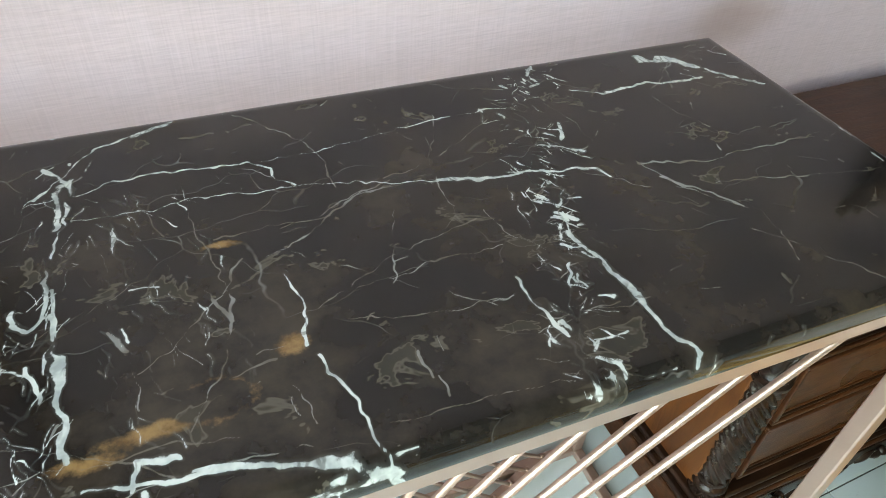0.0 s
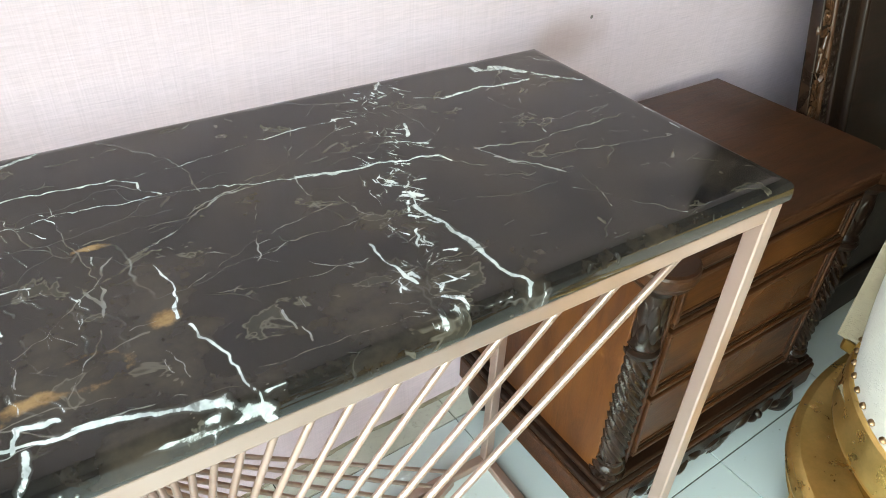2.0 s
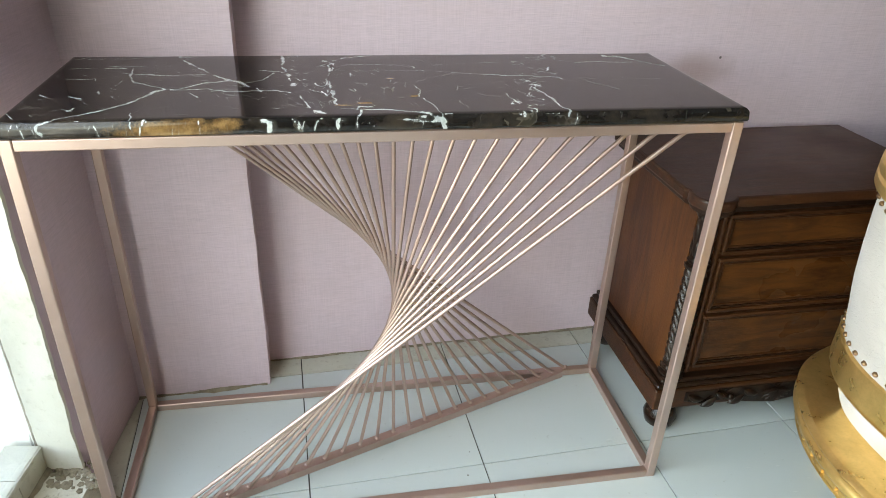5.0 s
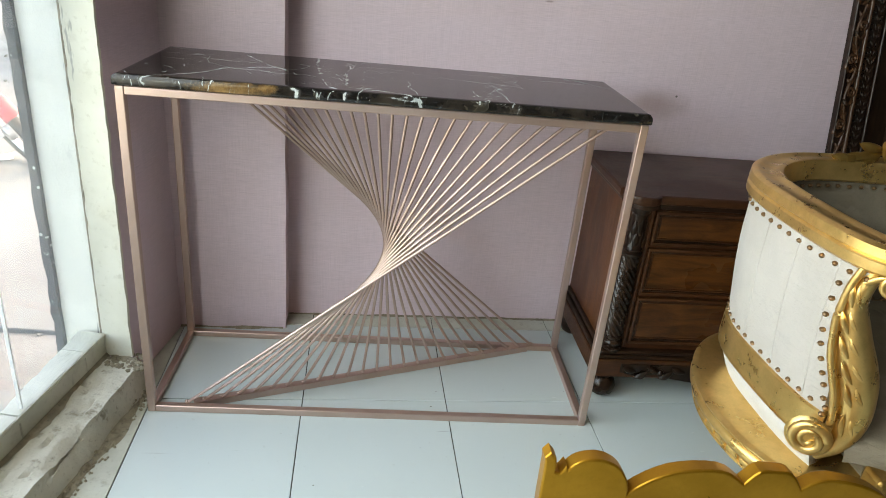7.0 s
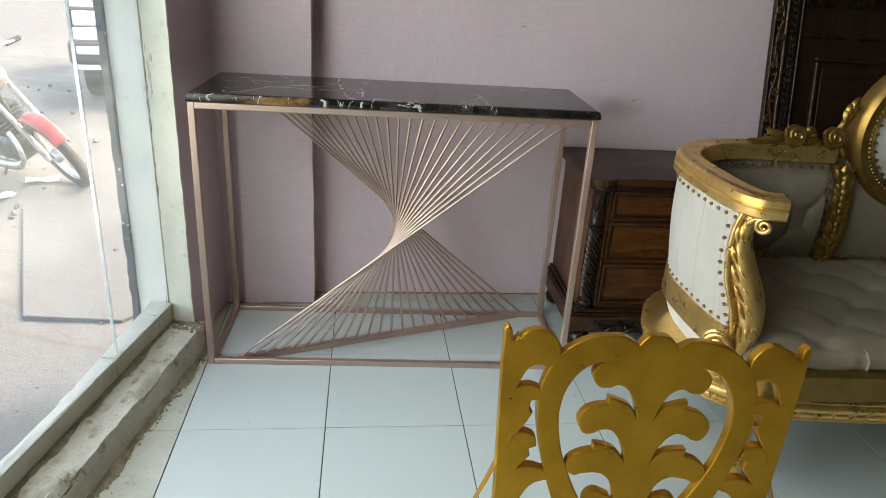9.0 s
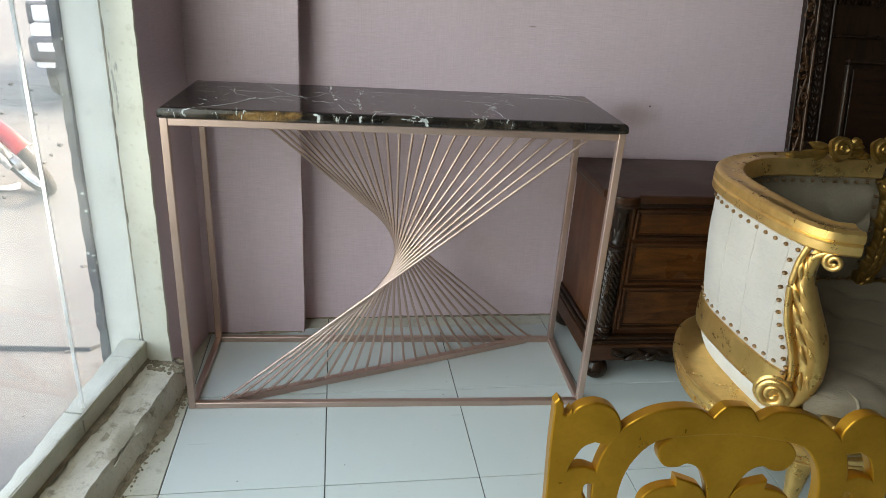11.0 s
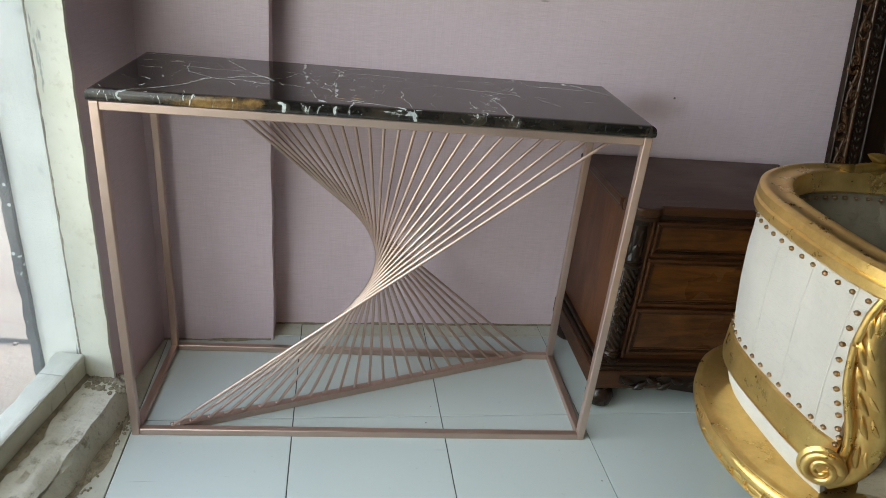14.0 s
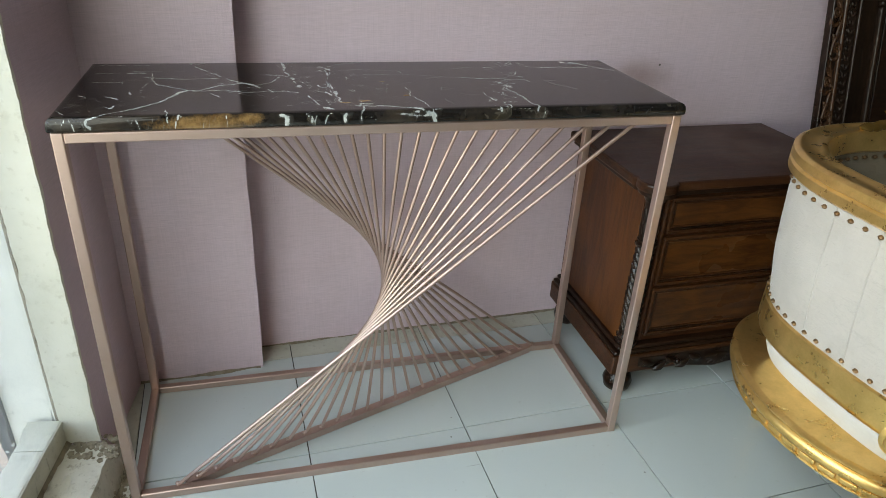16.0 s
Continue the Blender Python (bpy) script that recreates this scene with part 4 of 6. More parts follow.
def value_noise(x, y, scale, seed):
    """Smooth noise from 0 to 1 on arrays."""
    u, v = x * scale + 31.7 * seed, y * scale + 17.3 * seed
    i, j = np.floor(u), np.floor(v)
    f, g = u - i, v - j
    f, g = f * f * (3 - 2 * f), g * g * (3 - 2 * g)

    def corner(a, b):
        h = np.sin(a * 127.1 + b * 311.7 + seed * 74.7) * 43758.5453
        return h - np.floor(h)

    return (corner(i, j) * (1 - f) + corner(i + 1, j) * f) * (1 - g) + (corner(i, j + 1) * (1 - f) + corner(i + 1, j + 1) * f) * g


def vein_fields(x, y):
    """White veins (above 0 inside) and rust on the slab, for arrays of places along its length and depth."""
    rng = random.Random(11)
    wx = x + 0.005 * (value_noise(x, y, 55, 1) - 0.5) + 0.006 * (value_noise(x, y, 11, 2) - 0.5) + 0.0035 * (value_noise(x, y, 150, 8) - 0.5)
    wy = y + 0.005 * (value_noise(x, y, 55, 3) - 0.5) + 0.006 * (value_noise(x, y, 11, 4) - 0.5) + 0.0035 * (value_noise(x, y, 150, 9) - 0.5)
    swell = 0.40 + 0.95 * value_noise(x, y, 26, 5)
    gaps = value_noise(x, y, 62, 6)
    pale, hairs = np.full(x.shape, -1.0), np.full(x.shape, -1.0)

    def stroke(a, b, width, broken, strength=1.0, field=pale):
        reach = width * 3.2 + 0.03
        near = (wx > min(a[0], b[0]) - reach) & (wx < max(a[0], b[0]) + reach) & (wy > min(a[1], b[1]) - reach) & (wy < max(a[1], b[1]) + reach)
        if not near.any():
            return
        px, py = wx[near] - a[0], wy[near] - a[1]
        dx, dy = b[0] - a[0], b[1] - a[1]
        k = np.clip((px * dx + py * dy) / (dx * dx + dy * dy + 1e-9), 0, 1)
        d = np.hypot(px - k * dx, py - k * dy)
        s = strength * (1.0 - d / (width * swell[near]))
        s = np.maximum(s, -1.0)
        s -= broken * np.clip((0.50 - gaps[near]) * 6, 0, 1.4)
        field[near] = np.maximum(field[near], s)

    for group, thin in ((VEINS_RIGHT, 0.80), (VEINS_LONG, 0.58), (VEINS_MID, 0.72), (VEINS_FRONT, 0.84), (VEINS_EDGE, 0.56), (VEINS_LEFT, 0.95), (VEINS_BACK, 0.85), (VEINS_CHAIN, 0.55)):
        for width, broken, run in group:
            for a, b in zip(run, run[1:]):
                stroke(a, b, max(0.0011, width * thin), broken, 1.0 if width > 0.0016 else 0.8)
    for group in (HAIRS_RIGHT, HAIRS_LEFT):
        for width, broken, run in group:
            for a, b in zip(run, run[1:]):
                stroke(a, b, max(0.0010, width * 0.8), broken, 1.0, hairs)
    # the shattered band: slivers of many lengths that lie aslant it
    for a, b in zip(BAND, BAND[1:]):
        for _ in range(int(8 + 420 * math.dist(a, b))):
            k = rng.random()
            back = max(0.0, a[1]) / 0.4
            u, v = a[0] + (b[0] - a[0]) * k + rng.gauss(0, 0.011 + 0.008 * back), a[1] + (b[1] - a[1]) * k
            an, ln = -0.85 - 0.45 * back + rng.gauss(0, 0.62), rng.choice((0.005, 0.008, 0.013, 0.024)) * rng.uniform(0.7, 1.3)
            stroke((u, v), (u + ln * math.cos(an), v + ln * math.sin(an)), rng.choice((0.0009, 0.0013, 0.0018, 0.0034)) * rng.uniform(0.8, 1.2), 0.35, rng.uniform(0.40, 1.0))
            if rng.random() < 0.5:
                an = rng.choice((0.2, 2.4)) + rng.gauss(0, 0.3)
                stroke((u, v), (u + 0.010 * math.cos(an), v + 0.010 * math.sin(an)), 0.0012, 0.2, 0.6, hairs)
    # other broken bands
    for count, x0, slope, half, y0, y1, slant in ((190, 0.462, -0.15, 0.030, 0.02, 0.41, -0.9), (90, 0.480, 0.0, 0.020, 0.03, 0.40, 1.3), (60, 0.530, 0.0, 0.020, 0.06, 0.30, -1.2),
                                                  (130, 0.100, 0.20, 0.085, 0.0, 0.36, -0.35), (120, 0.380, -0.44, 0.026, 0.10, 0.41, -0.6), (40, 0.590, 0.0, 0.045, 0.05, 0.30, 1.9), (30, 1.13, 0.0, 0.05, 0.27, 0.40, -0.6), (40, 0.36, 0.0, 0.06, 0.04, 0.16, -0.2)):
        for _ in range(count):
            v = rng.uniform(y0, y1)
            u = x0 + slope * v + rng.gauss(0, half * 0.55)
            ln, an = rng.uniform(0.005, 0.024), slant + rng.gauss(0, 0.35)
            stroke((u, v), (u + ln * math.cos(an), v + ln * math.sin(an)), rng.uniform(0.0008, 0.0016), 0.25, rng.uniform(0.30, 0.85))
    # long hair lines and stray flecks
    for _ in range(44):
        u, v, an = rng.uniform(0, 1.2), rng.uniform(0, 0.41), rng.choice((0.15, 0.15, -0.9, 1.2)) + rng.gauss(0, 0.25)
        for _ in range(rng.randint(2, 6)):
            u2, v2 = u + 0.035 * math.cos(an), v + 0.035 * math.sin(an)
            stroke((u, v), (u2, v2), 0.0012, 0.3, rng.uniform(0.5, 0.9), hairs)
            u, v, an = u2, v2, an + rng.gauss(0, 0.25)
    for _ in range(60):
        u, v, an, ln = rng.uniform(-0.01, 1.21), rng.uniform(-0.01, 0.41), rng.choice((-1.0, 1.2, 0.2)) + rng.gauss(0, 0.4), rng.uniform(0.004, 0.020)
        stroke((u, v), (u + ln * math.cos(an), v + ln * math.sin(an)), rng.uniform(0.0010, 0.0018), 0.3, rng.uniform(0.4, 0.9), hairs)
    # veinlets that cross the polished front edge
    for _ in range(30):
        u, lean, ln = rng.uniform(0.0, 1.2) ** 1.5 / 1.1, rng.gauss(0, 0.006), rng.uniform(0.008, 0.03)
        stroke((u, -0.005 - ln), (u + lean, -0.005), rng.uniform(0.0010, 0.0026), 0.1, rng.uniform(0.3, 0.8))
    # chipped pale arris along the short end
    for _ in range(26):
        v = rng.uniform(0.0, 0.40)
        stroke((LONG + 0.004, v), (LONG + 0.003, v + rng.uniform(0.004, 0.016)), rng.uniform(0.0015, 0.0040), 0.0, rng.uniform(0.4, 1.0))
    rust = np.full(x.shape, -1.0)
    for cx, cy, rx, ry in ((0.540, 0.064, 0.042, 0.010), (0.577, 0.074, 0.034, 0.022), (0.505, 0.057, 0.030, 0.009), (0.245, -0.020, 0.125, 0.034), (0.325, -0.012, 0.040, 0.020), (0.632, 0.102, 0.018, 0.014), (0.600, 0.212, 0.020, 0.007)):
        rust = np.maximum(rust, 1.0 - np.hypot((wx - cx) / rx, (wy - cy) / ry))
    # a dark eye in the largest rust patch
    rust -= 2.2 * np.clip(1.0 - np.hypot((wx - 0.575) / 0.027, (wy - 0.075) / 0.015), 0, 1)
    return pale, hairs, rust


def marble_slab():
    """The slab, its top finely divided, with a sloped and rounded edge all round."""
    e, z0 = 0.0035, TALL + 0.0006
    prof = [(0.005, 0.0), (0.0012, 0.0012), (0.0, 0.004), (0.0001, 0.009), (0.0005, 0.0140), (0.0014, 0.0185), (0.0036, 0.0222), (0.0070, 0.0245), (0.0110, 0.0254), (0.0160, 0.0256)]
    n = len(prof)

    def line(lo, hi, count):
        inner = np.linspace(lo + prof[-1][0], hi - prof[-1][0], count)[1:-1]
        pos = np.concatenate([[lo + p for p, _ in prof], inner, [hi - p for p, _ in reversed(prof)]])
        rank = np.concatenate([np.arange(n), np.full(len(inner), n - 1), np.arange(n)[::-1]])
        side = np.concatenate([-np.ones(n), np.zeros(len(inner)), np.ones(n)])
        return pos, rank, side

    X, rx, sx = line(-e, LONG + e, 1400)
    Y, ry, sy = line(-e, DEEP + e, 470)
    inset, height = np.array([p for p, _ in prof]), np.array([h for _, h in prof])
    gx, gy = np.meshgrid(X, Y, indexing='ij')
    k = np.minimum(rx[:, None], ry[None, :])
    both = (sx[:, None] != 0) & (sy[None, :] != 0)
    gx = np.where(both, np.where(sx[:, None] < 0, -e + inset[k], LONG + e - inset[k]), gx)
    gy = np.where(both, np.where(sy[None, :] < 0, -e + inset[k], DEEP + e - inset[k]), gy)
    gz = z0 + height[k]
    co = np.stack([gx, gy, gz], -1).reshape(-1, 3)
    nx, ny = len(X), len(Y)
    idx = np.arange(nx * ny).reshape(nx, ny)
    quads = np.stack([idx[:-1, :-1], idx[1:, :-1], idx[1:, 1:], idx[:-1, 1:]], -1)
    corner = (both[:-1, :-1] & both[1:, :-1] & both[1:, 1:] & both[:-1, 1:])
    quads = quads[~corner]
    under = [int(idx[0, n - 1]), int(idx[0, ny - n]), int(idx[nx - 1, ny - n]), int(idx[nx - 1, n - 1])]
    me = bpy.data.meshes.new("tabletop")
    me.from_pydata(co.tolist(), [], quads.tolist() + [under])
    drop = z0 + height[-1] - co[:, 2]
    fx = co[:, 0] + np.where(co[:, 0] < 0.6, -1, 1) * drop * (rx[:, None] < ry[None, :]).reshape(-1)
    fy = co[:, 1] + np.where(co[:, 1] < 0.2, -1, 1) * drop * (rx[:, None] >= ry[None, :]).reshape(-1)
    for name, data in zip(("vein", "hair", "rust"), vein_fields(fx, fy)):
        me.attributes.new(name, 'FLOAT', 'POINT').data.foreach_set("value", np.ascontiguousarray(data, dtype=np.float32))
    me.polygons.foreach_set("use_smooth", np.ones(len(me.polygons), dtype=bool))
    me.materials.append(MARBLE)
    me.update()
    return me


def console_table():
    t = thing("console_table", "rose-gold metal console table with black marble top and fanned rods", "console table")
    L, D, H, w = LONG, DEEP, TALL, BAR
    for x in (0, L - w):
        for y in (0, D - w):
            part("leg", boxed(x, x + w, y, y + w, 0, H, bevel=0.0022), ROSE_GOLD, t)
    for z in (0, H - w):
        for y in (0, D - w):
            part("long_rail", boxed(w, L - w, y + 0.0004, y + w - 0.0004, z + 0.0004, z + w - 0.0004, bevel=0.0022), ROSE_GOLD, t)
        for x in (0, L - w):
            part("short_rail", boxed(x + 0.0004, x + w - 0.0004, w, D - w, z + 0.0004, z + w - 0.0004, bevel=0.0022), ROSE_GOLD, t)
    low0, low1 = Vector((0.095, 0.019, 0.0)), Vector((1.114, 0.393, 0.0))
    top0, top1 = Vector((1.111, 0.022, 0.0)), Vector((0.100, 0.392, 0.0))
    for name, a, b, z0, z1 in (("lower_diagonal", low0, low1, 0.002, 0.021), ("upper_diagonal", top0, top1, H - 0.023, H - 0.003)):
        d = (b - a).normalized()
        side = Vector((-d.y, d.x, 0)) * 0.011
        a2, b2 = a + d * 0.02, b - d * 0.02
        bm = bmesh.new()
        lo = [bm.verts.new((p + s).to_2d().to_3d() + Vector((0, 0, z0))) for p, s in ((a2, -side), (b2, -side), (b2, side), (a2, side))]
        hi = [bm.verts.new(v.co + Vector((0, 0, z1 - z0))) for v in lo]
        bm.faces.new(lo[::-1])
        bm.faces.new(hi)
        for i in range(4):
            bm.faces.new((lo[i], lo[(i + 1) % 4], hi[(i + 1) % 4], hi[i]))
        part(name, bm, ROSE_GOLD, t)
    count = 25
    for i in range(count):
        k = i / (count - 1)
        a, b = low0.lerp(low1, k) + Vector((0, 0, 0.016)), top0.lerp(top1, k) + Vector((0, 0, H - 0.018))
        part("rod", tube([a, a.lerp(b, 0.5), b], 0.0042, 12), ROSE_GOLD, t)
        weld = bmesh.new()
        ball(weld, Matrix.Translation(a + Vector((0, 0, 0.005)) + (b - a).normalized() * 0.004), 0.0062, 8, 5, 0.7)
        part("weld_bead", weld, ROSE_GOLD, t)
    part("tabletop", marble_slab(), MARBLE, t, "polished black marble slab with white and rust veins")
    return t


console_table()


# ---- the chest of drawers ----
def rope_column(height, r, lobes=9, turns=1.3):
    bm = bmesh.new()
    n, seg = 72, 81
    rows = []
    for i in range(n + 1):
        t = i / n
        ring = []
        for k in range(seg):
            a = 2 * math.pi * k / seg
            rr = r * (0.76 + 0.26 * abs(math.cos(lobes * 0.5 * (a + turns * 2 * math.pi * t))))
            rr *= 0.90 + 0.10 * math.sin(math.pi * t)
            ring.append((rr * math.cos(a), rr * math.sin(a), height * t))
        rows.append(ring)
    grid(bm, rows, close_v=True)
    return bm


def drawer_front(x0, x1, z0, z1, parent):
    d = new("drawer")
    d.parent = parent
    d.location = (0, 0.020, 0)
    bm = boxed(x0, x1, -0.004, 0.30, z0, z1, bevel=0.002)
    part("drawer_panel", bm, DRAWER_WOOD, d)
    for k, (wide, out, name, material) in enumerate(((0.009, -0.013, "moulding", TOP_WOOD), (0.005, -0.009, "step", DARK_WOOD), (0.006, -0.0065, "bead", TOP_WOOD))):
        g = (0.0, 0.009, 0.014)[k]
        for a, b, c, e in ((x0 + g, x1 - g, z1 - g - wide, z1 - g), (x0 + g, x1 - g, z0 + g, z0 + g + wide), (x0 + g, x0 + g + wide, z0 + g + wide, z1 - g - wide), (x1 - g - wide, x1 - g, z0 + g + wide, z1 - g - wide)):
            part(name, boxed(a, b, out, -0.002, c, e, bevel=min(wide, 0.0042) * 0.45), material, d)


def chest_of_drawers(at):
    t = thing("chest_of_drawers", "dark walnut three-drawer chest with twisted corner columns", "chest of drawers", at)
    W, D = 0.632, 0.420
    part("body", boxed(0.012, W - 0.012, 0.036, D, 0.15, 0.614, bevel=0.002), SIDE_WOOD, t, "reddish polished walnut sides")
    # plinth with a stepped moulding
    part("plinth", boxed(-0.018, W + 0.018, -0.014, D, 0.078, 0.138, bevel=0.004), TOP_WOOD, t)
    part("plinth_moulding", boxed(-0.014, W + 0.014, -0.010, D - 0.002, 0.138, 0.150, bevel=0.0055), DARK_WOOD, t)
    part("plinth_cove", boxed(-0.002, W + 0.002, -0.004, D - 0.002, 0.150, 0.162, bevel=0.005), DARK_WOOD, t)
    # top with round ears over the columns
    out = []
    r = 0.046
    for cx, s in ((0.034, -1), (W - 0.034, 1)):
        ear = [(cx + r * math.cos(a), 0.026 + r * math.sin(a)) for a in (radians(x) for x in range(150, 421, 18))] if s < 0 else \
              [(cx + r * math.cos(a), 0.026 + r * math.sin(a)) for a in (radians(x) for x in range(120, 391, 18))]
        out.append(ear)
    loop = [(-0.012, D), (-0.012, 0.06)] + [p for p in out[0] if p[1] < 0.055 and (p[0] < 0.034 or p[1] < 0.016)] + [p for p in out[1] if p[1] < 0.055 and (p[0] > W - 0.034 or p[1] < 0.016)] + [(W + 0.012, 0.06), (W + 0.012, D)]
    top = plate([loop], 0.026, 0.006)
    top.transform(Matrix.Translation((0, 0, 0.637)))
    part("top", top, TOP_WOOD, t, "polished walnut top with rounded corner ears", 20)
    under = plate([[(p[0] * 0.975 + 0.008, p[1] + 0.006 if p[1] < 0.3 else p[1] - 0.004) for p in loop]], 0.014, 0.003)
    under.transform(Matrix.Translation((0, 0, 0.617)))
    part("top_moulding", under, DARK_WOOD, t, "", 20)
    for z0, z1 in ((0.504, 0.600), (0.348, 0.490), (0.186, 0.334)):
        drawer_front(0.078, W - 0.084, z0 - 0.002, z1 + 0.002, t)
    part("front_frame", boxed(0.056, W - 0.056, 0.020, 0.06, 0.156, 0.612, bevel=0.002), TOP_WOOD, t)
    for x in (0.0655, W - 0.0815):
        part("stile_bead", boxed(x, x + 0.010, 0.012, 0.026, 0.166, 0.608, bevel=0.003), TOP_WOOD, t)
    for x in (0.036, W - 0.036):
        col = new("column")
        col.parent = t
        col.location = (x, 0.026, 0)
        shaft = rope_column(0.262, 0.0275)
        shaft.transform(Matrix.Translation((0, 0, 0.204)))
        part("rope_shaft", shaft, CARVED_WOOD, col, "twisted rope shaft", 60)
        part("column_base", lathe([(0.031, 0.156), (0.033, 0.162), (0.033, 0.168), (0.026, 0.172), (0.030, 0.180), (0.030, 0.188), (0.024, 0.193), (0.027, 0.200), (0.025, 0.206)], 24), CARVED_WOOD, col)
        part("capital", lathe([(0.024, 0.462), (0.029, 0.467), (0.029, 0.474), (0.023, 0.478), (0.027, 0.486), (0.022, 0.492), (0.0215, 0.53), (0.0225, 0.590), (0.027, 0.597), (0.029, 0.604), (0.036, 0.609), (0.038, 0.616), (0.037, 0.619)], 24), CARVED_WOOD, col)
        bm = bmesh.new()
        for k in range(7):
            a = 2 * math.pi * k / 7
            for z, ln in ((0.497, 0.040), (0.530, 0.048)):
                leaf(bm, Matrix.Rotation(a + (0.45 if z > 0.51 else 0), 4, 'Z') @ Matrix.Translation((0.0212, 0, z)) @ Euler((radians(90), 0, radians(90))).to_matrix().to_4x4() @ Matrix.Rotation(radians(90), 4, 'Z'), ln, 0.0095, 0.0055, 0.05)
        part("capital_leaves", bm, CARVED_WOOD, col, "carved leaf capital", 60)
    for x in (0.030, W - 0.030):
        for y in (0.022, D - 0.045):
            part("bun_foot", lathe([(0.018, 0.078), (0.030, 0.074), (0.026, 0.066), (0.036, 0.055), (0.042, 0.036), (0.037, 0.014), (0.020, 0.001), (0.002, 0.0)][::-1], 24, Matrix.Translation((x, y, 0))), CARVED_WOOD, t)
    # carved apron
    apron = [(0.07, 0.07), (0.07, 0.045), (0.12, 0.032), (0.18, 0.040), (0.23, 0.026), (0.32, 0.012), (0.41, 0.026), (0.46, 0.040), (0.52, 0.032), (0.57, 0.045), (0.57, 0.07)]
    bm = plate([apron], 0.018, 0.003)
    bm.transform(Matrix.Translation((-0.004, -0.007, 0.054)) @ Matrix.Rotation(radians(90), 4, 'X'))
    part("apron", bm, CARVED_WOOD, t, "", 20)
    flat = Matrix.Rotation(radians(90), 4, 'X')

    def carve(name, m, *shape):
        bm = bmesh.new()
        leaf(bm, m, *shape)
        part(name, bm, CARVED_WOOD, t, "", 60)

    for k in range(9):
        carve("shell_rib", Matrix.Translation((W / 2, -0.022, 0.112)) @ flat @ Matrix.Rotation(radians(-170 + k * 20), 4, 'Z'), 0.042, 0.0065, 0.009, 0.0)
    for s in (-1, 1):
        for k in range(5):
            carve("carved_leaf", Matrix.Translation((W / 2 + s * (0.055 + 0.038 * k), -0.022, 0.105)) @ flat @ Matrix.Rotation(radians(90 - s * 90 - s * (25 if k % 2 else -25)), 4, 'Z'), 0.046, 0.010, 0.011, 0.5)
        bm = bmesh.new()
        ball(bm, Matrix.Translation((W / 2 + s * 0.13, -0.022, 0.103)), 0.011, 8, 5)
        part("carved_boss", bm, CARVED_WOOD, t)
    return t


chest_of_drawers(pose(1.259, 0.148, 0, 0, 0, 1.1))


